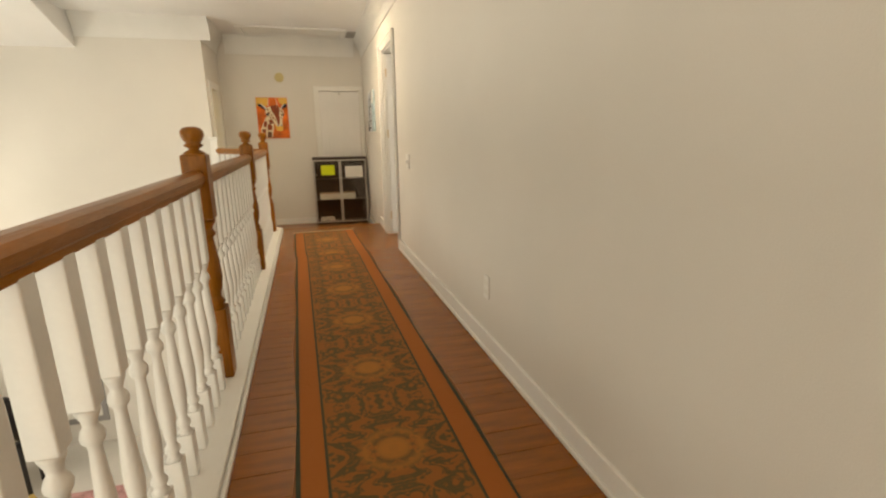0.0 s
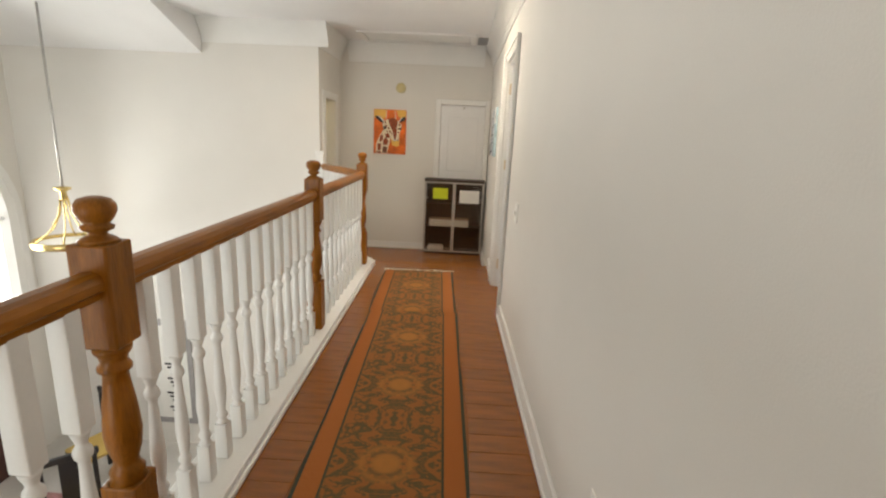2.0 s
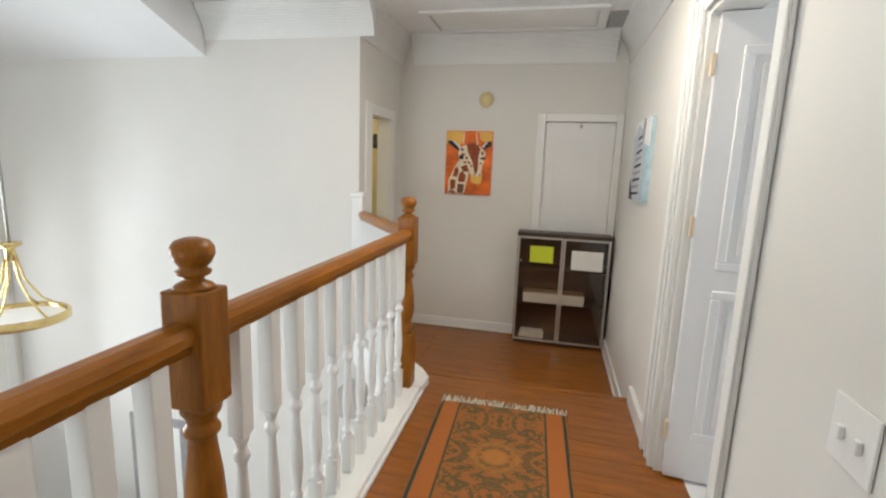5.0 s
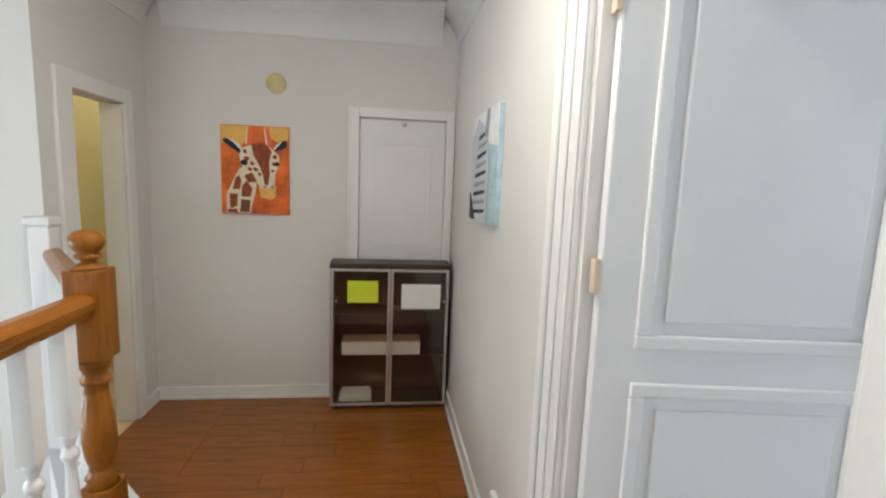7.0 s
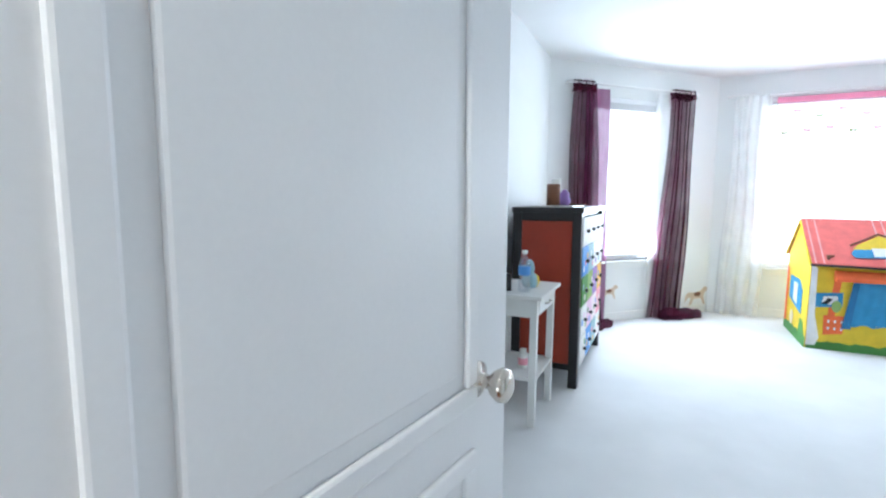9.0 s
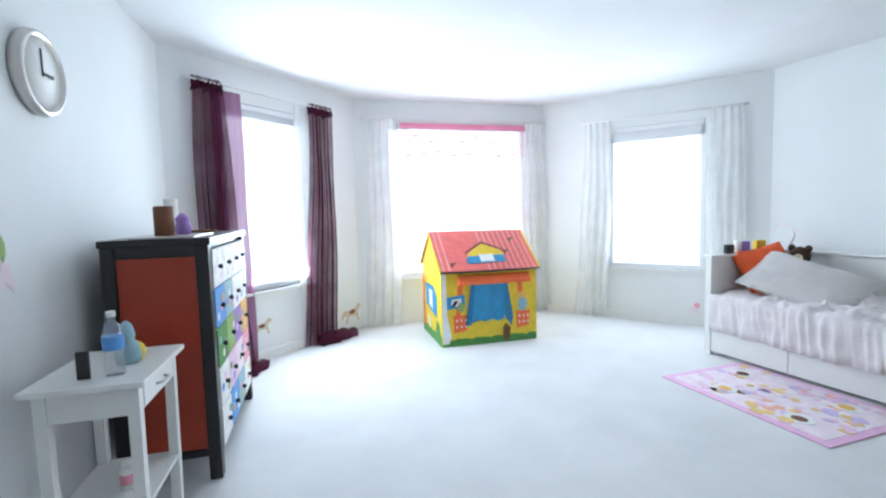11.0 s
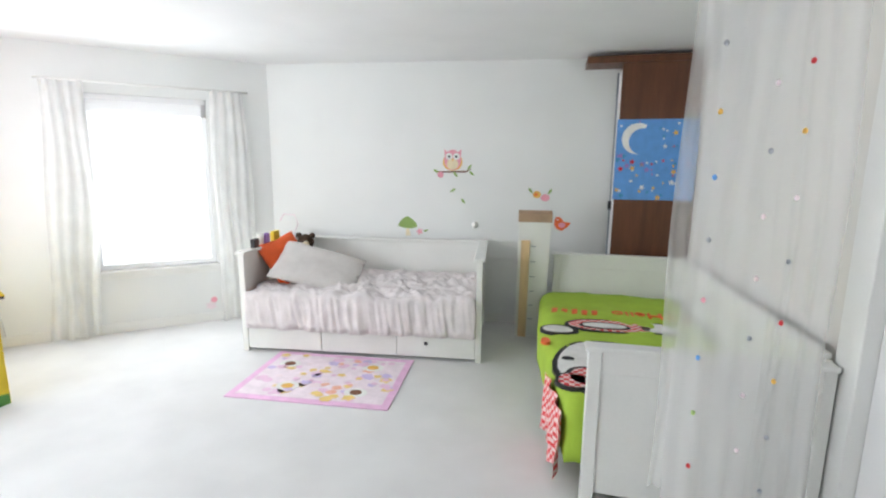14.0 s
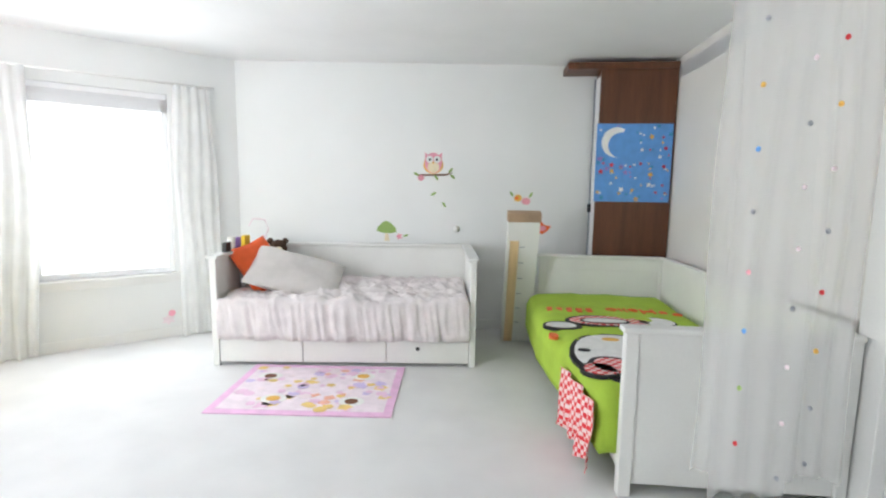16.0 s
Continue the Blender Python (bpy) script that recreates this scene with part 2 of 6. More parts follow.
def runner_mat():
    """Persian runner: rust borders, dark green guard lines, floral field."""
    m, n, l, b = nodes_of("persian_runner")
    co, sp = n.new("ShaderNodeTexCoord"), n.new("ShaderNodeSeparateXYZ")
    l.new(co.outputs["Object"], sp.inputs[0])
    ab = n.new("ShaderNodeMath")
    ab.operation = "ABSOLUTE"
    l.new(sp.outputs[0], ab.inputs[0])
    band = n.new("ShaderNodeValToRGB")
    band.color_ramp.interpolation = "CONSTANT"
    rust, dark, field = (0.38, 0.115, 0.02, 1), (0.035, 0.045, 0.025, 1), (0.115, 0.075, 0.025, 1)
    stops = [(0.0, field), (0.67, (0.05, 0.05, 0.025, 1)), (0.695, rust), (0.94, dark), (0.985, (0.30, 0.11, 0.03, 1))]
    el = band.color_ramp.elements
    el[0].position, el[0].color = stops[0]
    el[1].position, el[1].color = stops[1]
    for p, c in stops[2:]:
        e = el.new(p)
        e.color = c
    sc = n.new("ShaderNodeMath")
    sc.operation = "MULTIPLY"
    sc.inputs[1].default_value = 1 / 0.335
    l.new(ab.outputs[0], sc.inputs[0]), l.new(sc.outputs[0], band.inputs[0])
    pp = n.new("ShaderNodeMath")
    pp.operation = "PINGPONG"
    pp.inputs[1].default_value = 0.31
    l.new(sp.outputs[1], pp.inputs[0])
    cb = n.new("ShaderNodeCombineXYZ")
    l.new(ab.outputs[0], cb.inputs[0]), l.new(pp.outputs[0], cb.inputs[1])
    vo, nz, big = n.new("ShaderNodeTexVoronoi"), n.new("ShaderNodeTexNoise"), n.new("ShaderNodeTexNoise")
    vo.inputs["Scale"].default_value, nz.inputs["Scale"].default_value, big.inputs["Scale"].default_value = 21, 36, 17
    nz.inputs["Distortion"].default_value, big.inputs["Distortion"].default_value = 1.2, 1.8
    for t in (vo, nz, big):
        l.new(cb.outputs[0], t.inputs[0])
    r2 = n.new("ShaderNodeValToRGB")
    r2.color_ramp.elements[0].position, r2.color_ramp.elements[1].position = 0.44, 0.53
    r2.color_ramp.elements[0].color, r2.color_ramp.elements[1].color = (0, 0, 0, 1), (0.8, 0.8, 0.8, 1)
    l.new(big.outputs[0], r2.inputs[0])
    mx = n.new("ShaderNodeMixRGB")
    mx.inputs[2].default_value = (0.35, 0.115, 0.022, 1)
    inside = n.new("ShaderNodeMath")
    inside.operation = "LESS_THAN"
    inside.inputs[1].default_value = 0.222
    l.new(ab.outputs[0], inside.inputs[0])
    masked = n.new("ShaderNodeMath")
    masked.operation = "MULTIPLY"
    l.new(r2.outputs[0], masked.inputs[0]), l.new(inside.outputs[0], masked.inputs[1])
    l.new(masked.outputs[0], mx.inputs[0])
    l.new(band.outputs[0], mx.inputs[1])
    # medallions along the middle
    ln = n.new("ShaderNodeVectorMath")
    ln.operation = "LENGTH"
    l.new(cb.outputs[0], ln.inputs[0])
    r4 = n.new("ShaderNodeValToRGB")
    for k, (p, v) in enumerate(((0.0, 0.85), (0.05, 0.85), (0.07, 0.1), (0.10, 0.7), (0.13, 0.0))):
        e = r4.color_ramp.elements[k] if k < 2 else r4.color_ramp.elements.new(p)
        e.position, e.color = p, (v, v, v, 1)
    l.new(ln.outputs["Value"], r4.inputs[0])
    med = n.new("ShaderNodeMixRGB")
    med.inputs[2].default_value = (0.42, 0.16, 0.03, 1)
    l.new(r4.outputs[0], med.inputs[0]), l.new(mx.outputs[0], med.inputs[1])
    r3 = n.new("ShaderNodeValToRGB")
    r3.color_ramp.elements[0].position, r3.color_ramp.elements[1].position = 0.14, 0.24
    r3.color_ramp.elements[0].color, r3.color_ramp.elements[1].color = (0.4, 0.4, 0.4, 1), (0, 0, 0, 1)
    l.new(vo.outputs[0], r3.inputs[0])
    mx2 = n.new("ShaderNodeMixRGB")
    mx2.inputs[2].default_value = (0.06, 0.065, 0.028, 1)
    masked2 = n.new("ShaderNodeMath")
    masked2.operation = "MULTIPLY"
    l.new(r3.outputs[0], masked2.inputs[0]), l.new(inside.outputs[0], masked2.inputs[1])
    l.new(masked2.outputs[0], mx2.inputs[0])
    l.new(med.outputs[0], mx2.inputs[1])
    l.new(mx2.outputs[0], b.inputs["Base Color"])
    b.inputs["Roughness"].default_value = 0.95
    bp = n.new("ShaderNodeBump")
    bp.inputs["Strength"].default_value, bp.inputs["Distance"].default_value = 0.5, 0.004
    l.new(nz.outputs[0], bp.inputs["Height"]), l.new(bp.outputs[0], b.inputs["Normal"])
    return m


RUNNER = runner_mat()

# ---- building helpers ----


def boxes(*some, bevel=0.0):
    """One bmesh of boxes, each (x0, y0, z0, x1, y1, z1)."""
    bm = bmesh.new()
    for x0, y0, z0, x1, y1, z1 in some:
        m = Matrix.Translation(((x0 + x1) / 2, (y0 + y1) / 2, (z0 + z1) / 2)) @ Matrix.Diagonal((abs(x1 - x0), abs(y1 - y0), abs(z1 - z0), 1))
        bmesh.ops.create_cube(bm, size=1, matrix=m)
    if bevel:
        bmesh.ops.bevel(bm, geom=bm.edges[:], offset=bevel, segments=2, affect="EDGES", profile=0.5)
    return bm


def lathe(profile, n=14, at=(0, 0, 0), bm=None, axis="z"):
    """A turned body from (radius, height) pairs."""
    bm = bm or bmesh.new()
    rings = []
    for r, z in profile:
        ring = []
        for k in range(n):
            a = 2 * math.pi * k / n
            p = (r * math.cos(a), r * math.sin(a), z)
            p = {"z": p, "x": (z, p[0], p[1]), "y": (p[0], z, p[1])}[axis]
            ring.append(bm.verts.new((p[0] + at[0], p[1] + at[1], p[2] + at[2])))
        rings.append(ring)
    for a, b in zip(rings, rings[1:]):
        for k in range(n):
            f = bm.faces.new((a[k], a[(k + 1) % n], b[(k + 1) % n], b[k]))
            f.smooth = True
    bm.faces.new(rings[0][::-1]), bm.faces.new(rings[-1])
    return bm


def prism(outline, y0, y1, axis="y"):
    """An outline of (a, b) pairs pushed from y0 to y1 along an axis: y (a=x, b=z), x (a=y, b=z) or z (a=x, b=y)."""
    bm = bmesh.new()
    put = {"y": lambda a, b, d: (a, d, b), "x": lambda a, b, d: (d, a, b), "z": lambda a, b, d: (a, b, d)}[axis]
    lo = [bm.verts.new(put(a, b, y0)) for a, b in outline]
    hi = [bm.verts.new(put(a, b, y1)) for a, b in outline]
    n = len(outline)
    bm.faces.new(lo), bm.faces.new(hi[::-1])
    for k in range(n):
        bm.faces.new((lo[k], hi[k], hi[(k + 1) % n], lo[(k + 1) % n]))
    bmesh.ops.recalc_face_normals(bm, faces=bm.faces[:])
    return bm


def tube(points, r, n=8):
    """A round rod along points."""
    bm = bmesh.new()
    rings = []
    pts = [Vector(p) for p in points]
    for k, p in enumerate(pts):
        d = (pts[min(k + 1, len(pts) - 1)] - pts[max(k - 1, 0)]).normalized()
        q = d.to_track_quat("Z", "Y")
        rings.append([bm.verts.new(p + q @ Vector((r * math.cos(2 * math.pi * j / n), r * math.sin(2 * math.pi * j / n), 0))) for j in range(n)])
    for a, b in zip(rings, rings[1:]):
        for j in range(n):
            f = bm.faces.new((a[j], a[(j + 1) % n], b[(j + 1) % n], b[j]))
            f.smooth = True
    bm.faces.new(rings[0][::-1]), bm.faces.new(rings[-1])
    return bm


def mesh_of(name, bm):
    me = bpy.data.meshes.new(name)
    bm.to_mesh(me)
    bm.free()
    return me


def part(name, bm, material, parent=None, label=""):
    me = mesh_of(name, bm)
    me.materials.append(material)
    ob = new(name, me)
    if parent:
        ob.parent = parent
    if label:
        tagged(ob, label)
    return ob


def thing(name, label, category, m=None, group=""):
    ob = new(name)
    ob.empty_display_size = 0.1
    ob.matrix_world = m if m else Matrix()
    return tagged(ob, label, category, group)


def solid(name, bm, material, label, category, kind="", group=""):
    return tagged(part(name, bm, material), label, category, group, kind)


def structure(name, bm, material, label):
    return tagged(part(name, bm, material), label, name.split("_")[0], "", "structure")


def disc(x, z, rx, rz, n=20):
    return [(x + rx * math.cos(2 * math.pi * k / n), z + rz * math.sin(2 * math.pi * k / n)) for k in range(n)]


def wave_sheet(p0, p1, z0, z1, folds, depth, gather=1.0, flare=1.0, nz=14, sway=0.0, pool=0.0, seed=0):
    """Hanging cloth between two plan points, pleated, with thickness."""
    rnd = random.Random(seed)
    a, b = Vector((*p0, 0)), Vector((*p1, 0))
    u = (b - a).normalized()
    v = Vector((-u.y, u.x, 0))
    w = (b - a).length
    nx = folds * 8
    ph = [rnd.uniform(0, 6.28) for _ in range(4)]
    bm = bmesh.new()
    grid = []
    for k in range(nz + 1):
        f = k / nz
        z = z1 + (z0 - z1) * f
        wide = gather + (flare - gather) * f
        row = []
        for i in range(nx + 1):
            s = i / nx
            x = (s - 0.5) * w * wide + w / 2 + sway * f * f + 0.010 * math.sin(9 * f + ph[0] + 4 * s)
            d = depth * (0.55 + 0.45 * f) * (math.sin(2 * math.pi * folds * s + ph[1] + 0.8 * math.sin(3 * f + ph[2])) + 0.4 * math.sin(2 * math.pi * folds * 0.43 * s + ph[3] + 2 * f))
            row.append(bm.verts.new(a + u * x + v * d + Vector((0, 0, z + (0.012 * math.sin(17 * s + ph[0]) if k == nz else 0)))))
        grid.append(row)
    for r, q in zip(grid, grid[1:]):
        for i in range(nx):
            f = bm.faces.new((r[i], r[i + 1], q[i + 1], q[i]))
            f.smooth = True
    return bm

# ---- the large structure ----
CZ = 2.40
LOW = -0.20  # the hall floor past the step
HX = -0.04  # the corridor wall's face at the doorway and past it
NEAR = pose(HX, 6.13, 0, 0, 0, 1.12)  # before the doorway the wall runs as the balustrade does
FZ = -2.75
structure("floor_hall", boxes((-1.31, -1.0, -0.16, 0.13, 7.40, -0.016)), GAP, "dark gaps of the cherry plank floor")
structure("floor_low_hall", prism([(-1.32, 7.40), (0.10, 7.40), (0.10, 8.93), (-1.97, 8.93), (-1.97, 8.10)], -0.40, LOW - 0.016, "z"), GAP, "dark gaps of the lower cherry plank floor")
structure("floor_bedroom", boxes((0.0, 1.4, -0.20, 6.3, 7.6, -0.012)), CARPET, "off-white cut pile carpet of the bedroom")
pile = boxes((0.075, 1.5, -0.012, 6.2, 7.5, 0.0))
structure("carpet_pile", pile, CARPET, "off-white cut pile carpet of the bedroom")
structure("floor_foyer", boxes((-5.6, -1.1, FZ - 0.15, -1.40, 8.1, FZ)), mat("pale_tile", (0.55, 0.53, 0.50), 0.35, 0.1, 3, 0.01), "pale floor of the foyer below")
structure("wall_under_landing", boxes((-1.44, -1.1, FZ, -1.38, 7.45, -0.17), (-2.05, 7.45, FZ, -1.38, 8.1, -0.41)), WALL, "pale wall under the landing")
# corridor wall, with the bedroom doorway y 6.13 to 6.805 and 1.90 high
structure("wall_east_hall", boxes((0.10, 1.3, -0.2, 0.12, 6.13, 2.72), (HX, 6.805, -0.4, 0.12, 9.05, 2.72), (HX, 6.13, 1.90, 0.12, 6.805, 2.72)), WALL, "cream painted corridor wall with a doorway")
structure("wall_near_hall", boxes((0.0, -7.25, -0.2, 0.07, -0.001, 2.72)), WALL, "cream painted corridor wall").matrix_world = NEAR
structure("wall_north_hall", boxes((-2.05, 8.93, -0.4, -0.67, 9.05, CZ), (-0.10, 8.93, -0.4, HX, 9.05, CZ), (-0.67, 8.93, 1.70, -0.10, 9.05, CZ), (-0.67, 9.02, -0.4, -0.10, 9.05, 1.70)), WALL, "cream painted end wall with a closet door")
structure("wall_west_hall", boxes((-2.08, 7.99, -0.4, -1.96, 8.205, CZ), (-2.08, 8.655, -0.4, -1.96, 8.93, CZ), (-2.08, 8.205, 1.667, -1.96, 8.655, CZ)), WALL, "cream stub wall with an open doorway")
structure("wall_north_foyer", boxes((-5.57, 7.99, FZ, -2.08, 8.11, CZ)), WALL, "tall white foyer wall")
structure("wall_south", boxes((-5.57, -1.12, FZ, 0.12, -1.0, CZ)), WALL, "cream wall behind the corridor's start")
structure("wall_yellow_room", boxes((-3.4, 8.13, -0.4, -3.3, 9.6, CZ), (-3.4, 9.5, -0.4, -2.05, 9.6, CZ), (-3.4, 8.11, -0.4, -2.08, 8.14, CZ)), YELLOW, "mustard yellow wall of the next room")
structure("floor_yellow_room", boxes((-3.4, 8.12, -0.4, -1.975, 9.6, LOW - 0.012)), PALEWOOD, "pale floor of the next room")


def arch_wall():
    """Foyer wall with a half-round window opening."""
    bm = bmesh.new()
    yc, zc, r, zb = 6.80, 0.18, 1.05, -0.95
    n = 18
    for x in (-5.57, -5.45):
        edge = [bm.verts.new((x, yc - r, zb))] + [bm.verts.new((x, yc - r * math.cos(math.pi * k / n), zc + r * math.sin(math.pi * k / n))) for k in range(n + 1)] + [bm.verts.new((x, yc + r, zb))]
        a, b, c, d = (bm.verts.new((x, y, z)) for y, z in ((-1.12, FZ), (-1.12, CZ), (8.09, CZ), (8.09, FZ)))
        mid = len(edge) // 2
        for k in range(mid):
            bm.faces.new((a if k < 1 else b, edge[k], edge[k + 1]))
        for k in range(mid, len(edge) - 1):
            bm.faces.new((c if k < len(edge) - 2 else d, edge[k], edge[k + 1]))
        bm.faces.new((a, b, edge[1])), bm.faces.new((b, edge[mid], c)), bm.faces.new((c, edge[-2], d)), bm.faces.new((d, edge[-1], edge[0], a))
    return bm


structure("wall_west_foyer", arch_wall(), WALL, "white foyer wall with an arched window")
structure("ceiling_hall", boxes((-5.57, -1.12, CZ, 0.12, 9.6, CZ + 0.12)), CEIL, "white painted hall ceiling")
structure("ceiling_bedroom", boxes((0.12, 1.3, 2.59, 6.4, 7.7, 2.72)), CEIL, "white painted bedroom ceiling")
structure("ceiling_slope", prism([(7.99, 2.05), (7.99, CZ), (7.05, CZ)], -5.45, -3.22, "x"), CEIL, "white sloped ceiling piece over the foyer")

# bedroom walls
structure("wall_north_bedroom", boxes((0.12, 7.45, 0, 4.6, 7.57, 2.59)), ROOMW, "white bedroom wall")


def wall_run(name, p0, p1, thick, holes=(), top=2.59, material=ROOMW, label="white bedroom wall"):
    """A wall from plan point p0 to p1; the room lies to the left of its line. Holes: (from, to, sill, head) along it."""
    m = pose(p0[0], p0[1], 0, 0, 0, math.degrees(math.atan2(p1[1] - p0[1], p1[0] - p0[0])))
    w = math.hypot(p1[0] - p0[0], p1[1] - p0[1])
    some, at = [], 0.0
    for a, b, s, h in holes:
        some += [(at, -thick, 0, a, 0, top), (a, -thick, 0, b, 0, s), (a, -thick, h, b, 0, top)]
        at = b
    some.append((at, -thick, 0, w, 0, top))
    ob = structure(name, boxes(*some), material, label)
    ob.matrix_world = m
    return m, w


SOUTH, SW = wall_run("wall_south_bedroom", (0.10, 1.615), (4.22, 2.045), 0.12)
BAYR, BRW = wall_run("wall_bay_south", (4.22, 2.045), (6.03, 3.60), 0.14, ((0.58, 1.58, 0.60, 2.20),))
BAYM, BMW = wall_run("wall_bay_middle", (6.03, 3.60), (5.96, 5.95), 0.14, ((0.22, 1.98, 0.54, 2.34),))
BAYL, BLW = wall_run("wall_bay_north", (5.96, 5.95), (4.45, 7.46), 0.14, ((0.66, 1.62, 0.64, 2.28),))

# baseboards, crown and casings
structure("baseboard_hall", boxes((HX - 0.024, 6.975, 0, HX, 7.425, 0.10), (HX - 0.016, 7.48, LOW, HX, 8.93, LOW + 0.085), (-1.96, 8.914, LOW, -0.735, 8.93, LOW + 0.085), (HX - 0.05, 8.914, LOW, HX - 0.02, 8.93, LOW + 0.085), (-1.96, 8.74, LOW, -1.944, 8.91, LOW + 0.085), bevel=0.004), TRIM, "white painted baseboard")
structure("trim_shoe", boxes((HX - 0.028, 7.49, LOW, HX - 0.0165, 8.90, LOW + 0.02), (-1.95, 8.902, LOW, -0.84, 8.9135, LOW + 0.02), bevel=0.005), TRIM, "white quarter-round shoe moulding")
structure("baseboard_near_hall", boxes((-0.016, -7.1, 0, 0, -0.081, 0.095), bevel=0.004), TRIM, "white painted baseboard").matrix_world = NEAR
structure("trim_near_shoe", boxes((-0.030, -7.1, 0, -0.0165, -0.085, 0.022), bevel=0.005), TRIM, "white quarter-round shoe moulding").matrix_world = NEAR
structure("baseboard_bedroom", boxes((0.12, 7.436, 0, 4.5, 7.45, 0.09), (0.12, 6.98, 0, 0.134, 7.44, 0.09), (0.12, 1.66, 0, 0.134, 4.2, 0.09), bevel=0.003), TRIM, "white painted baseboard")
for m, w, nm in ((SOUTH, SW, "south"), (BAYR, BRW, "bay_south"), (BAYM, BMW, "bay_middle"), (BAYL, BLW, "bay_north")):
    structure("baseboard_" + nm, boxes((0.01, 0.0, 0.0, w - 0.01, 0.014, 0.09), bevel=0.003), TRIM, "white painted baseboard").matrix_world = m


def crown(x0, y0, x1, y1, side):
    """Coved crown moulding along a wall line; side: the way into the room."""
    sx, sy = side
    out = []
    steps = [(0.012, CZ - 0.235, CZ - 0.215)] + [(0.014 + 0.088 * (1 - math.cos(math.pi / 2 * (k + 1) / 12)), CZ - 0.215 + 0.0155 * k, CZ - 0.215 + 0.0155 * (k + 1)) for k in range(12)] + [(0.108, CZ - 0.029, CZ)]
    for d, z0, z1 in steps:
        out.append((min(x0, x1) + min(0, sx * d), min(y0, y1) + min(0, sy * d), z0, max(x0, x1) + max(0, sx * d), max(y0, y1) + max(0, sy * d), z1))
    return out


structure("crown_moulding", boxes(*crown(-3.21, 7.99, -1.851, 7.99, (0, -1)), *crown(-1.96, 7.99, -1.96, 8.93, (1, 0)), *crown(-1.851, 8.93, HX - 0.109, 8.93, (0, -1)), *crown(HX, 6.14, HX, 8.93, (-1, 0))), TRIM, "white coved crown moulding")
structure("crown_near_hall", boxes(*crown(0, -7.1, 0, 0.005, (-1, 0))), TRIM, "white coved crown moulding").matrix_world = NEAR
structure("casing_bedroom_door", boxes((HX - 0.018, 6.055, 0, HX, 6.126, 1.985), (HX - 0.018, 6.81, 0, HX, 6.965, 1.985), (HX - 0.018, 6.126, 1.905, HX, 6.81, 1.985), (HX - 0.026, 6.05, 0, HX - 0.018, 6.072, 1.99), (HX - 0.032, 6.94, 0, HX - 0.018, 6.972, 1.99), (HX - 0.026, 6.875, 0, HX - 0.018, 6.895, 1.95), (HX - 0.024, 6.813, 0, HX - 0.018, 6.830, 1.93), (HX - 0.026, 6.072, 1.968, HX - 0.018, 6.94, 1.99), (0.12, 6.055, 0, 0.14, 6.126, 1.985), (0.12, 6.81, 0, 0.14, 6.90, 1.985), (0.12, 6.126, 1.905, 0.14, 6.81, 1.985), bevel=0.005), TRIM, "white moulded door casing")
structure("jamb_bedroom_door", boxes((HX + 0.001, 6.13, 0, 0.119, 6.143, 1.90), (HX + 0.001, 6.792, 0, 0.119, 6.805, 1.90), (HX + 0.001, 6.143, 1.887, 0.119, 6.792, 1.90), bevel=0.002), TRIM, "white door jamb")
structure("casing_closet", boxes((-0.735, 8.912, LOW, -0.67, 8.93, 1.765), (-0.10, 8.912, LOW, -0.045, 8.93, 1.765), (-0.67, 8.912, 1.70, -0.10, 8.93, 1.765), (-0.74, 8.906, LOW, -0.72, 8.912, 1.77), bevel=0.005), TRIM, "white moulded closet casing")
structure("casing_yellow_room", boxes((-1.96, 8.09, LOW, -1.942, 8.205, 1.745), (-1.96, 8.655, LOW, -1.942, 8.735, 1.745), (-1.96, 8.205, 1.667, -1.942, 8.655, 1.745), (-2.075, 8.205, LOW, -1.96, 8.215, 1.667), (-2.075, 8.645, LOW, -1.96, 8.655, 1.667), bevel=0.004), TRIM, "white door casing of the next room")
closet = thing("door_closet", "white flat closet door, closed, behind the dark cabinet", "door")
closet["kind"] = "structure"
part("door_leaf", boxes((-0.668, 8.955, LOW + 0.004, -0.102, 9.0, 1.698), (-0.585, 8.948, 0.85, -0.19, 8.955, 0.87), (-0.585, 8.948, 1.53, -0.19, 8.955, 1.55), (-0.585, 8.948, 0.87, -0.565, 8.955, 1.53), (-0.21, 8.948, 0.87, -0.19, 8.955, 1.53), bevel=0.002), DOORW, closet)
part("hook", lathe([(0.012, 0), (0.014, -0.01), (0.008, -0.016), (0.012, -0.03), (0.004, -0.034)], 10, (-0.378, 8.957, 1.665), axis="y"), ALU, closet, "small metal hook")
# attic hatch in the ceiling
structure("ceiling_hatch", boxes((-1.62, 8.25, CZ - 0.02, -1.56, 8.80, CZ), (-0.34, 8.25, CZ - 0.02, -0.28, 8.80, CZ), (-1.56, 8.25, CZ - 0.02, -0.34, 8.31, CZ), (-1.56, 8.74, CZ - 0.02, -0.34, 8.80, CZ), (-1.54, 8.33, CZ - 0.008, -0.36, 8.72, CZ), bevel=0.003), TRIM, "white framed attic hatch")
structure("ceiling_vent", boxes((-0.26, 8.40, CZ - 0.015, -0.05, 8.75, CZ), bevel=0.003), mat("grey_grille", (0.35, 0.34, 0.33), 0.6), "grey ceiling air grille")

# bedroom door: two raised panels, hinged on the far jamb, swung into the bedroom
DOOR = pose(-0.022, 6.752, 0, 0, 0, -7.3)
door = thing("door_1", "white two-panel bedroom door, open into the room", "door", DOOR)
door["kind"] = "structure"


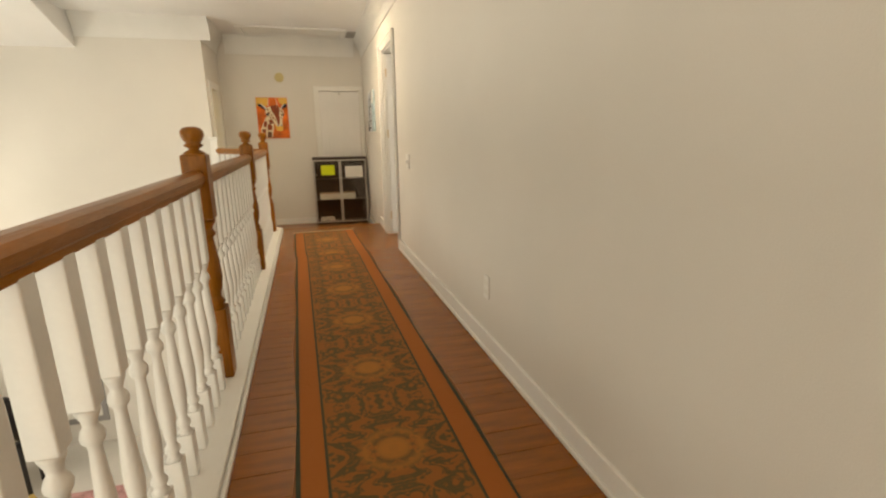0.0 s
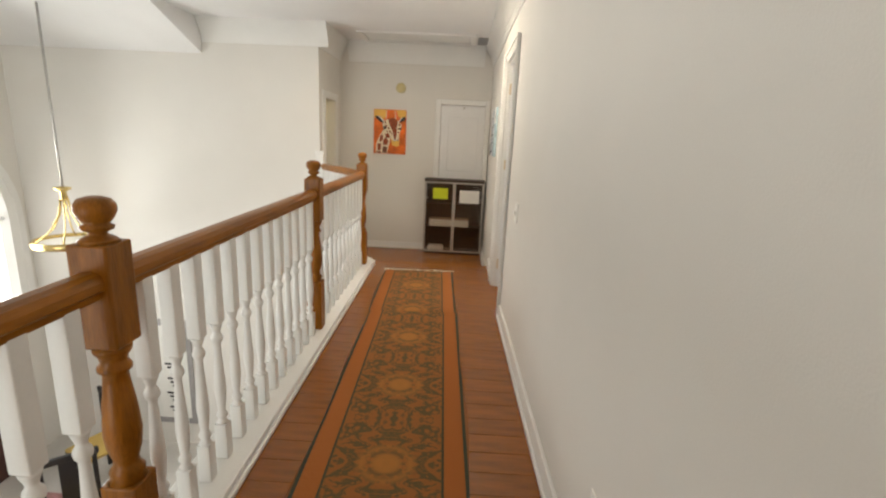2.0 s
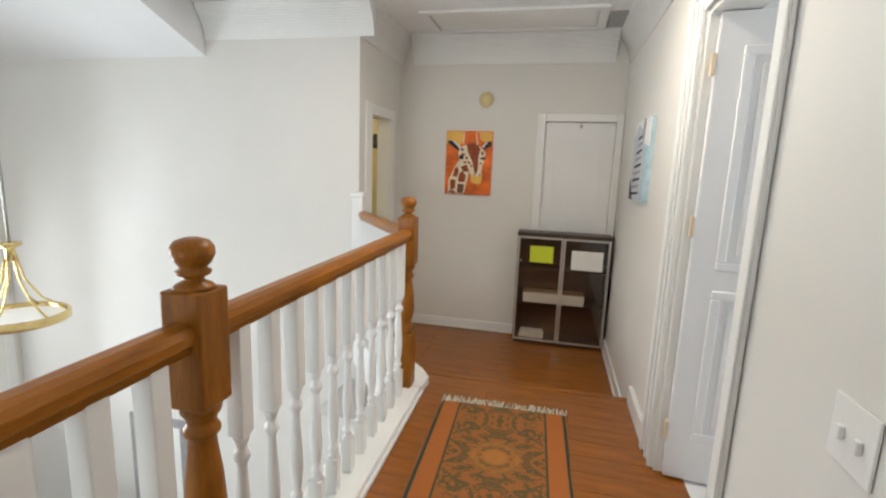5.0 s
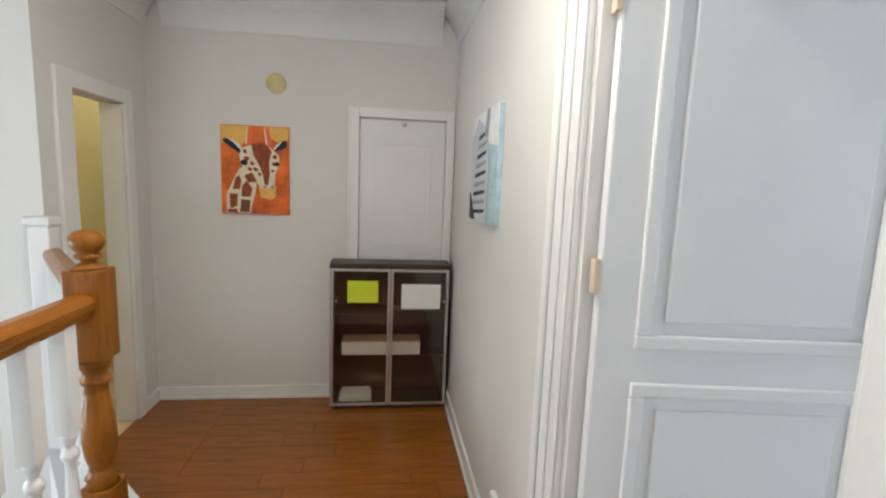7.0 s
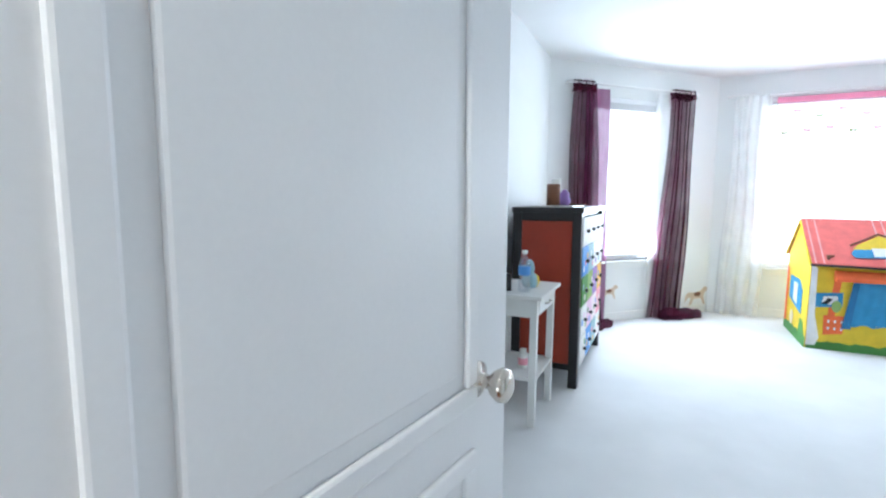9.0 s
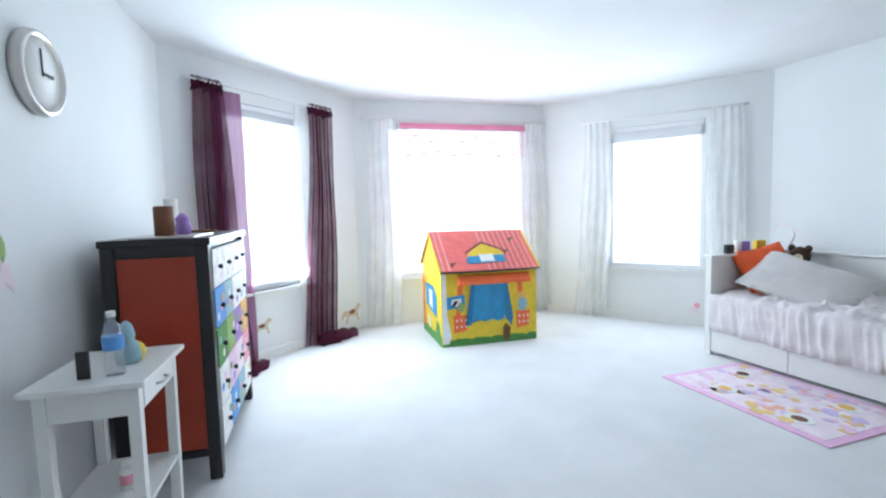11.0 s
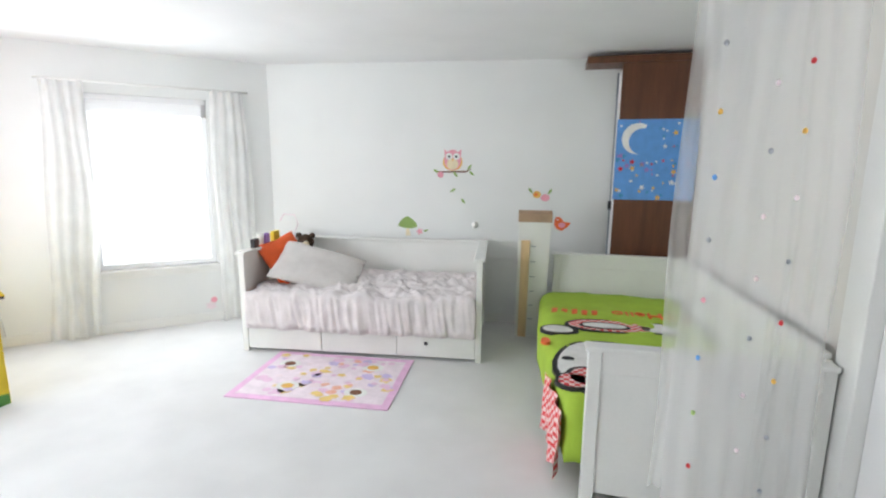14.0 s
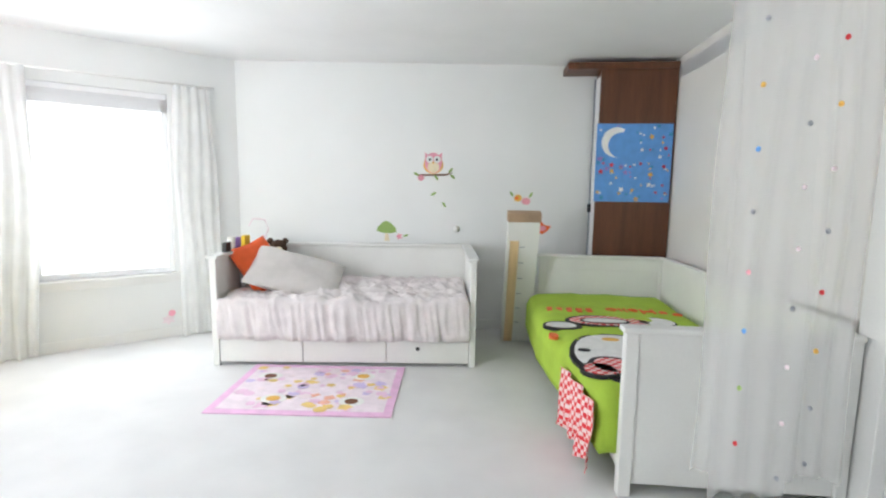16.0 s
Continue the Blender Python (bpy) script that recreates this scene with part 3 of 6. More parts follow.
def panel_leaf():
    bm = boxes((0.010, 0.0, 0.012, 0.782, 0.035, 1.882))
    for x0, z0, x1, z1 in ((0.10, 0.925, 0.655, 1.76), (0.10, 0.20, 0.655, 0.845)):
        for y, o in ((-0.0, -1), (0.035, 1)):
            for a, b, c, d in ((x0, z0, x1, z0 + 0.035), (x0, z1 - 0.035, x1, z1), (x0, z0 + 0.035, x0 + 0.035, z1 - 0.035), (x1 - 0.035, z0 + 0.035, x1, z1 - 0.035)):
                m = Matrix.Translation(((a + c) / 2, y + o * 0.004, (b + d) / 2)) @ Matrix.Diagonal((c - a, 0.012, d - b, 1))
                bmesh.ops.create_cube(bm, size=1, matrix=m)
            m = Matrix.Translation(((x0 + x1) / 2, y + o * 0.001, (z0 + z1) / 2)) @ Matrix.Diagonal((x1 - x0 - 0.13, 0.012, z1 - z0 - 0.13, 1))
            bmesh.ops.create_cube(bm, size=1, matrix=m)
    bmesh.ops.bevel(bm, geom=bm.edges[:], offset=0.005, segments=2, affect="EDGES", profile=0.5)
    return bm


part("door_leaf", panel_leaf(), DOORW, door)
for s in (-1, 1):
    y = 0.0 if s < 0 else 0.035
    part("door_knob", lathe([(0.031, 0), (0.031, 0.006), (0.013, 0.010), (0.011, 0.028), (0.022, 0.036), (0.029, 0.048), (0.027, 0.060), (0.015, 0.066)] if s > 0 else [(0.031, 0), (0.031, -0.006), (0.013, -0.010), (0.011, -0.028), (0.022, -0.036), (0.029, -0.048), (0.027, -0.060), (0.015, -0.066)], 18, (0.662, y, 0.963), axis="y"), NICKEL, door, "round satin nickel door knob")
for z in (0.22, 1.09, 1.70):
    part("hinge", boxes((-0.004, -0.003, z - 0.04, 0.010, 0.03, z + 0.04), bevel=0.002), mat("painted_hinge" if z < 0.3 else "painted_hinge_" + str(int(z)), (0.70, 0.58, 0.42), 0.5), door, "cream painted hinge")
# closet casing in the bedroom, past the bed's foot
structure("casing_bedroom_closet", boxes((0.12, 4.35, 0, 0.19, 4.50, 2.10), (0.12, 4.50, 1.98, 0.15, 5.9, 2.10), (0.12, 5.80, 0, 0.15, 5.9, 1.98), bevel=0.004), TRIM, "white bedroom closet casing")
structure("door_bedroom_closet", boxes((0.122, 4.502, 0.01, 0.132, 5.10, 1.978), (0.122, 5.11, 0.01, 0.132, 5.79, 1.978), bevel=0.003), DOORW, "white sliding closet doors")


# ---- windows ----
def window(name, m, x0, x1, z0, z1, mullion=True, blind=0.12):
    """Vinyl window in a wall run's own frame, with sill, panes and a raised blind."""
    ob = thing(name, "white vinyl window with a raised blind, bright daylight outside", "window", m)
    ob["kind"] = "structure"
    f = 0.045
    part("window_frame", boxes((x0, -0.12, z0, x0 + f, -0.06, z1), (x1 - f, -0.12, z0, x1, -0.06, z1), (x0 + f, -0.12, z0, x1 - f, -0.06, z0 + f), (x0 + f, -0.12, z1 - f, x1 - f, -0.06, z1), bevel=0.004), PVC, ob)
    for a, b in ((z0 + f, z1 - f),):
        pn = part("pane", boxes((x0 + f, -0.094, a, x1 - f, -0.09, b)), GLASS, ob)
        pn.visible_shadow = False
    part("window_sill", boxes((x0 - 0.05, -0.06, z0 - 0.025, x1 + 0.05, 0.045, z0), (x0 - 0.03, 0.0, z0 - 0.085, x1 + 0.03, 0.014, z0 - 0.027), bevel=0.004), TRIM, ob)
    part("head_rail", boxes((x0 + 0.005, -0.055, z1 - 0.05, x1 - 0.005, -0.015, z1 - 0.002), bevel=0.003), SLATS, ob, "white blind head rail")
    for k in range(int(blind / 0.012)):
        part("slat", boxes((x0 + 0.01, -0.058, z1 - 0.062 - 0.012 * k, x1 - 0.01, -0.012, z1 - 0.057 - 0.012 * k)), SLATS, ob)
    return ob


window("window_1", BAYR, 0.58, 1.58, 0.60, 2.20, blind=0.11)
window("window_2", BAYM, 0.22, 1.98, 0.54, 2.34, blind=0.03)
window("window_3", BAYL, 0.66, 1.62, 0.64, 2.28, blind=0.06)
for nm, m, w in (("backdrop_south", BAYR, BRW), ("backdrop_middle", BAYM, BMW), ("backdrop_north", BAYL, BLW)):
    structure(nm, boxes((-0.6, -1.02, -0.8, w + 0.6, -1.0, 3.2)), DAY, "white overcast daylight outside").matrix_world = m
arch = thing("window_4", "white arched foyer window in bright daylight", "window")
arch["kind"] = "structure"


def arch_frame(r0, r1, x0, x1):
    out = [(6.80 - r1, -0.95)] + [(6.80 - r1 * math.cos(math.pi * k / 20), 0.18 + r1 * math.sin(math.pi * k / 20)) for k in range(21)] + [(6.80 + r1, -0.95)]
    inn = [(6.80 + r0, -0.95)] + [(6.80 + r0 * math.cos(math.pi * k / 20), 0.18 + r0 * math.sin(math.pi * k / 20)) for k in range(21)] + [(6.80 - r0, -0.95)]
    return prism(out + inn, x0, x1, "x")


part("window_frame", arch_frame(0.95, 1.05, -5.56, -5.43), TRIM, arch)
part("casing", arch_frame(1.05, 1.13, -5.45, -5.425), TRIM, arch)
part("mullion", boxes((-5.53, 6.785, -0.95, -5.49, 6.815, 1.1), (-5.53, 5.85, 0.16, -5.49, 7.75, 0.20), bevel=0.004), PVC, arch)
part("window_sill", boxes((-5.57, 5.66, -1.02, -5.38, 7.94, -0.95), bevel=0.006), TRIM, arch)
structure("backdrop_foyer", boxes((-6.8, 4.4, -2.0, -6.78, 9.2, 2.6)), DAY, "white daylight outside the arched window")
brick = thing("neighbour_wall", "pale brick gable of the house opposite", "house wall")
part("wall", boxes((-6.7, 7.2, 0.1, -6.6, 8.6, 1.0)), mat("pale_brick", (0.60, 0.55, 0.50), 0.9, 0.15, 8), brick)
front = thing("door_2", "dark red-brown wooden front door below the arched window", "door")
front["kind"] = "structure"
part("door_leaf", boxes((-5.448, 6.20, FZ, -5.40, 7.45, -1.28), bevel=0.005), mat("front_door_wood", (0.075, 0.022, 0.014), 0.4, 0.25, 5), front)
part("door_handle", lathe([(0.02, 0), (0.03, 0.02), (0.02, 0.05)], 12, (-5.40, 7.32, -1.75), axis="x"), BRASS, front)

# ---- balustrade ----
RAIL = pose(-1.175, 0, 0, 0, 0, 1.12)  # the balustrade runs a little askew to the wall
structure("trim_curb", boxes((-0.09, -0.95, -0.03, 0.095, 7.16, 0.045), (-0.12, -0.95, -0.20, -0.085, 7.16, 0.03), (0.096, -0.95, 0.0, 0.112, 7.18, 0.026), bevel=0.006), TRIM, "white curb under the balustrade").matrix_world = RAIL
structure("trim_curb_return", prism([(-1.405, 7.162), (-1.215, 7.162), (-1.205, 7.30), (-1.27, 7.40), (-1.87, 8.03), (-1.958, 8.03), (-1.958, 7.90)], -0.21, 0.0445, "z"), TRIM, "white curb turning to the wall")


def turned_baluster():
    """Square top and foot with a turned vase between."""
    bm = boxes((-0.023, -0.023, 0.655, 0.023, 0.023, 1.00), (-0.023, -0.023, 0.0, 0.023, 0.023, 0.172), bevel=0.003)
    lathe([(0.023, 0.172), (0.017, 0.184), (0.013, 0.196), (0.0205, 0.208), (0.0205, 0.218), (0.0125, 0.232), (0.0165, 0.27), (0.0215, 0.335), (0.020, 0.39), (0.0155, 0.47), (0.012, 0.545), (0.0125, 0.56), (0.020, 0.572), (0.0215, 0.584), (0.019, 0.596), (0.0125, 0.608), (0.014, 0.622), (0.020, 0.64), (0.023, 0.655)], 12, (0, 0, 0), bm)
    return bm


def oak_newel(top=1.262):
    bm = boxes((-0.047, -0.047, 0.0, 0.047, 0.047, 0.36), (-0.047, -0.047, 0.80, 0.047, 0.047, 1.095), bevel=0.006)
    lathe([(0.045, 0.36), (0.036, 0.375), (0.043, 0.39), (0.032, 0.41), (0.030, 0.43), (0.040, 0.47), (0.045, 0.52), (0.040, 0.60), (0.031, 0.68), (0.029, 0.71), (0.039, 0.722), (0.039, 0.734), (0.030, 0.748), (0.034, 0.765), (0.043, 0.78), (0.045, 0.80)], 18, (0, 0, 0), bm)
    lathe([(0.046, 1.095), (0.036, 1.106), (0.020, 1.115), (0.020, 1.122), (0.034, 1.130), (0.036, 1.138), (0.026, 1.145), (0.036, 1.158), (0.044, 1.178), (0.043, 1.196), (0.034, 1.210), (0.016, 1.217)], 18, (0, 0, 0), bm)
    return bm


def rail_profile():
    return [(-0.022, 0.0), (0.022, 0.0), (0.026, 0.018), (0.034, 0.024), (0.036, 0.045), (0.028, 0.060), (0.012, 0.066), (-0.012, 0.066), (-0.028, 0.060), (-0.036, 0.045), (-0.034, 0.024), (-0.026, 0.018)]


rails = thing("balustrade", "stained oak handrail on white turned balusters along the landing", "railing")
newel_me = mesh_of("newel", oak_newel())
newel_me.materials.append(OAK)
bal_me = mesh_of("baluster", turned_baluster())
bal_me.materials.append(TRIM)
NEWELS = (2.05, 3.77, 5.561, 7.165)
rails.matrix_world = RAIL
for y in NEWELS:
    ob = new("newel", newel_me)
    ob.location, ob.parent, ob.scale = (0, y, 0.045), rails, (1, 1, 0.885)
    tagged(ob, "turned oak newel post with a ball top")
for a, b in zip((-0.93,) + NEWELS, NEWELS):
    part("handrail", prism([(u, 0.885 + v) for u, v in rail_profile()], a + 0.046, b - 0.046, "y"), RAILW, rails, "moulded oak handrail")
    k = round((b - a) / 0.1315)
    for j in range(1, k):
        ob = new("baluster", bal_me)
        ob.location, ob.parent, ob.scale = (0, a + (b - a) * j / k, 0.045), rails, (1, 1, 0.845)
short = thing("balustrade_return", "short return of the oak handrail to a white wall post", "railing")
p0, p1 = Vector((-1.317, 7.165, 0)), Vector((-1.93, 7.975, 0))
ang = math.degrees(math.atan2((p1 - p0).y, (p1 - p0).x)) - 90
rr = part("handrail", prism([(u, 0.885 + v) for u, v in rail_profile()], 0.05, (p1 - p0).length - 0.04, "y"), RAILW, short, "pale oak handrail")
rr.matrix_basis = pose(p0.x, p0.y, 0, 0, 0, ang)
for j in range(1, 8):
    ob = new("baluster", bal_me)
    q = p0.lerp(p1, j / 8.0)
    ob.location, ob.parent, ob.scale = (q.x, q.y, 0.0445), short, (1, 1, 0.845)
part("wall_post", boxes((-1.985, 7.915, 0.0445, -1.90, 7.985, 1.05), (-1.995, 7.905, 1.05, -1.89, 7.988, 1.085), bevel=0.006), TRIM, short, "white square half post")

# ---- hall things ----
cab = thing("display_cabinet", "dark brown cabinet with two glass doors and papers taped on", "cabinet", pose(-0.826, 8.71, LOW + 0.03))
W, D, H = 0.757, 0.19, 0.945
part("side_panel", boxes((0, 0.012, 0, 0.018, D, H), bevel=0.002), WENGE, cab)
part("side_panel", boxes((W - 0.018, 0.012, 0, W, D, H), bevel=0.002), WENGE, cab)
part("top", boxes((-0.004, -0.004, H - 0.03, W + 0.004, D, H), bevel=0.003), WENGE, cab)
part("base", boxes((0.018, 0.02, -0.03, W - 0.018, D, 0.018), bevel=0.002), WENGE, cab)
part("back", boxes((0.018, D - 0.012, 0.018, W - 0.018, D - 0.004, H - 0.03)), WENGE, cab)
for z in (0.315, 0.615):
    part("shelf", boxes((0.018, 0.03, z, W - 0.018, D - 0.012, z + 0.018)), WENGE, cab)
for x0 in (0.004, W / 2 + 0.002):
    x1 = x0 + W / 2 - 0.006
    dr = part("door", boxes((x0, 0.0, 0.0, x0 + 0.016, 0.011, H - 0.035), (x1 - 0.016, 0.0, 0.0, x1, 0.011, H - 0.035), (x0 + 0.016, 0.0, 0.0, x1 - 0.016, 0.011, 0.016), (x0 + 0.016, 0.0, H - 0.051, x1 - 0.016, 0.011, H - 0.035), bevel=0.0015), ALU, cab, "aluminium framed glass door")
    part("pane", boxes((x0 + 0.016, 0.004, 0.016, x1 - 0.016, 0.008, H - 0.051)), DARKGLASS, dr, "smoked glass pane")
    part("door_knob", lathe([(0.006, 0), (0.009, -0.012), (0.004, -0.018)], 10, (x0 + 0.035 if x0 < 0.1 else x1 - 0.03, 0.0, H - 0.24), axis="y"), ALU, dr)
solid("lime_note", boxes((-0.718, 8.704, 0.524, -0.526, 8.708, 0.665)), LIME, "yellow-green paper taped on the cabinet glass", "paper")
solid("white_note", boxes((-0.378, 8.704, 0.484, -0.127, 8.708, 0.646)), PAPER, "white sheet of paper taped on the cabinet glass", "paper")
bx = thing("storage_box", "long white box on the cabinet shelf", "box")
part("body", boxes((-0.755, 8.745, 0.163, -0.245, 8.875, 0.25), bevel=0.004), PAPER, bx)
part("lid", boxes((-0.755, 8.745, 0.251, -0.245, 8.875, 0.26), bevel=0.002), KRAFT, bx)
solid("paper_stack", boxes((-0.77, 8.735, LOW + 0.049, -0.56, 8.87, LOW + 0.07), (-0.76, 8.74, LOW + 0.071, -0.57, 8.865, LOW + 0.095), bevel=0.002), PAPER, "stack of papers in the bottom of the cabinet", "papers")


def flat(outline, m, parent, name, material, t=0.003, lift=0.0):
    """A thin cut-out facing the local -y side."""
    ob = part(name, prism(outline, -lift - t, -lift, "y"), material, parent)
    ob.matrix_basis = m
    return ob


I4 = Matrix()
gir = thing("giraffe_painting", "orange canvas painting of a giraffe's head and neck", "painting", pose(-1.318, 8.93, 1.33) @ Matrix.Diagonal((0.955, 1, 0.965, 1)))
part("canvas", boxes((-0.217, -0.022, -0.288, 0.217, 0, 0.288), bevel=0.002), mat("orange_canvas", (0.78, 0.15, 0.02), 0.7, 0.45, 9, 0.05, 60), gir)
L0 = 0.022
C_RUST = mat("rust_paint", (0.27, 0.055, 0.015), 0.7, 0.4, 30)


def daub(name, pts, material, lift, t=0.0015):
    """A brushed shape on the canvas; pts in hundredths of its width and height from the lower left."""
    flat([((x / 100 - 0.5) * 0.434, (y / 100 - 0.5) * 0.576) for x, y in pts], I4, gir, name, material, t, L0 + lift)


daub("glow", [(1, 99), (45, 99), (40, 86), (28, 76), (10, 84), (1, 78)], C_GOLD, 0.0005)
daub("glow", [(62, 99), (99, 99), (99, 84), (88, 80), (75, 86)], C_GOLD, 0.0005)
daub("neck", [(7, 1), (8, 23), (27, 52), (42, 55), (53, 40), (50, 24), (46, 14), (42, 1)], C_CREAM, 0.002)
for pts in ([(13, 6), (12, 23), (24, 23), (23, 9)], [(27, 2), (29, 17), (43, 16), (41, 2)], [(17, 28), (21, 41), (27, 44), (30, 37), (27, 28)], [(30, 20), (30, 31), (37, 38), (46, 30), (43, 20)], [(34, 44), (47, 48), (53, 37), (40, 36)], [(9, 2), (9, 5), (22, 6), (25, 1)]):
    daub("patch", pts, C_RUST if pts[0][0] != 27 else C_BROWN, 0.004)
daub("head", [(27, 68), (30, 74), (42, 78), (68, 79), (78, 73), (86, 67), (86, 58), (80, 46), (79, 33), (72, 29), (62, 29), (54, 35), (46, 48), (32, 52), (29, 58)], C_CREAM, 0.004)
daub("forehead", [(45, 79), (66, 82), (75, 72), (71, 60), (72, 46), (69, 33), (64, 35), (61, 47), (55, 58), (48, 68)], C_RUST, 0.006)
for x, y, r in ((38, 63, 4), (46, 58, 3), (51, 51, 3.5), (43, 51, 3), (78, 58, 3), (76, 50, 2.5), (57, 46, 2.5), (37, 57, 2.5), (80, 66, 3), (36, 71, 3)):
    daub("spot", [(x + r * (1 + 0.3 * math.sin(3 * a + x)) * math.cos(a), y + r * 0.8 * (1 + 0.3 * math.cos(2 * a + y)) * math.sin(a)) for a in [2 * math.pi * k / 9 for k in range(9)]], C_RUST, 0.0062)
for pts in ([(3, 84), (14, 85), (29, 76), (29, 68), (17, 74), (5, 81)], [(98, 85), (88, 84), (78, 75), (82, 72), (97, 77)]):
    daub("ear", pts, C_BLACK, 0.005)
for pts in ([(11, 85), (19, 83), (32, 75), (29, 73), (20, 80)], [(90, 84), (83, 80), (77, 74), (80, 74), (88, 81)]):
    daub("ear_edge", pts, C_WHITE, 0.0068)
for x in (35, 83):
    daub("eye", [(x - 6, 59), (x - 3, 62), (x + 3, 62), (x + 5, 58), (x, 55.5), (x - 4, 56)] if x < 50 else [(x - 3, 58), (x - 1, 61), (x + 3, 60), (x + 4, 57), (x, 55)], C_BLACK, 0.008)
for a, b in ((42, 39), (67, 69)):
    daub("horn", [(a - 2, 98), (a + 4, 98), (b + 7, 80), (b - 1, 79)], C_ORG, 0.006)
    daub("horn_edge", [(a - 3, 98), (a - 1.4, 98), (b, 79), (b - 2.5, 79)], C_CREAM, 0.0075)
daub("muzzle", [(55, 34), (63, 29), (74, 31), (81, 33), (80, 20), (72, 17), (58, 20)], C_GOLD, 0.0065)
for x in (64, 75.5):
    daub("nostril", [(x - 2.5, 33), (x + 2, 34), (x + 2.5, 30), (x - 1, 30)], C_GREY, 0.0085)

zeb = thing("zebra_painting", "grey-blue canvas painting of a striped zebra", "painting", pose(HX, 7.855, 1.368, 0, 0, -90) @ Matrix.Diagonal((1.26, 1, 0.95, 1)))
part("canvas", boxes((-0.205, -0.022, -0.255, 0.205, 0, 0.255), bevel=0.002), mat("pale_blue_canvas", (0.42, 0.56, 0.62), 0.7, 0.35, 5, 0.04, 60), zeb)
flat([(-0.205, 0.255), (0.205, 0.255), (0.205, 0.08), (-0.205, 0.15)], I4, zeb, "background", C_WHITE, lift=L0)
flat([(-0.19, -0.255), (-0.20, 0.15), (-0.10, 0.24), (0.06, 0.16), (0.10, -0.02), (0.08, -0.255)], I4, zeb, "body", plain("zebra_light", (0.55, 0.58, 0.62)), lift=L0 + 0.002)
for k in range(9):
    z = -0.23 + 0.045 * k
    flat([(-0.17 + 0.012 * k, z), (0.05, z + 0.02), (0.06, z + 0.036), (-0.17 + 0.012 * k, z + 0.022)], I4, zeb, "stripe", C_GREY if k % 2 else C_BLACK, 0.002, L0 + 0.004)
flat([(0.02, 0.14), (0.05, 0.255), (0.085, 0.255), (0.07, 0.13)], I4, zeb, "ear", C_GREY, 0.003, L0 + 0.004)
flat([(-0.20, -0.255), (-0.205, -0.12), (-0.10, -0.255)], I4, zeb, "muzzle", C_BLACK, 0.003, L0 + 0.006)

solid("smoke_detector", lathe([(0.062, 0), (0.062, -0.012), (0.050, -0.026), (0.022, -0.034), (0.018, -0.036)], 22, (-1.188, 8.93, 1.876), axis="y"), mat("aged_plastic", (0.72, 0.62, 0.32), 0.5), "round yellowed smoke detector on the end wall", "detector")
sw = thing("light_switch", "white double light switch plate on the corridor wall", "switch", pose(0.0095, 0, 0))
part("plate", boxes((HX - 0.006, 5.55, 0.80, HX, 5.67, 0.92), bevel=0.002), TRIM, sw)
for y in (5.585, 5.635):
    part("toggle", boxes((HX - 0.016, y - 0.008, 0.845, HX - 0.006, y + 0.008, 0.87), bevel=0.002), TRIM, sw)
ou = thing("outlet", "white wall outlet plate low on the corridor wall", "outlet", pose(0.045, 0, 0))
part("plate", boxes((HX - 0.006, 3.74, 0.27, HX, 3.81, 0.39), bevel=0.002), TRIM, ou)
for z in (0.305, 0.355):
    part("socket", boxes((HX - 0.008, 3.755, z - 0.013, HX - 0.006, 3.795, z + 0.013), bevel=0.0005), PAPER, ou)
solid("wall_ornament", lathe([(0.07, 0), (0.075, -0.01), (0.05, -0.02), (0.02, -0.022)], 16, (-2.42, 9.498, 1.53), axis="y"), FUR, "small round dark ornament on the yellow wall", "ornament")


def runner(y0, y1, xa, xb, z, seed):
    """Runner laid along the corridor, a little askew and rippled."""
    bm = bmesh.new()
    n = int((y1 - y0) / 0.08)
    rows = []
    for k in range(n + 1):
        s = k / n
        y = y0 + (y1 - y0) * s
        c = xa + (xb - xa) * s + 0.008 * math.sin(5 * y + seed)
        rows.append([bm.verts.new((c + u, y, z + (0.006 if abs(u) < 0.332 else 0.001) + 0.0015 * math.sin(7 * y + 3 * u))) for u in (-0.335, -0.33, -0.12, 0.12, 0.33, 0.335)])
    for a, b in zip(rows, rows[1:]):
        for i in range(5):
            bm.faces.new((a[i], a[i + 1], b[i + 1], b[i])).smooth = True
    return bm


run = thing("runner_rug", "rust and olive floral runner rug on the plank floor", "rug", pose(-0.591, 3.1, 0, 0, 0, 1.95))
part("woven_body", runner(-4.0, 2.97, 0.0, 0.0, 0.001, 0), RUNNER, run)
run2 = thing("hall_rug", "short matching floral rug with fringe at the runner's end", "rug", pose(-0.70, 6.05, 0, 0, 0, 2.4))
part("woven_body", runner(-0.03, 1.07, 0.0, 0.0, 0.007, 2), RUNNER, run2)
fr = bmesh.new()
for k in range(70):
    x = -0.335 + 0.67 * k / 69
    x0, dy = x + random.uniform(-0.006, 0.006), random.uniform(0.05, 0.085)
    bmesh.ops.create_cube(fr, size=1, matrix=Matrix.Translation((x0, 1.07 + dy / 2, 0.006)) @ Matrix.Rotation(random.uniform(-0.3, 0.3), 4, "Z") @ Matrix.Diagonal((0.007, dy, 0.006, 1)))
part("fringe", fr, mat("wool_fringe", (0.55, 0.50, 0.38), 0.95, 0.15), run2, "cream wool fringe")

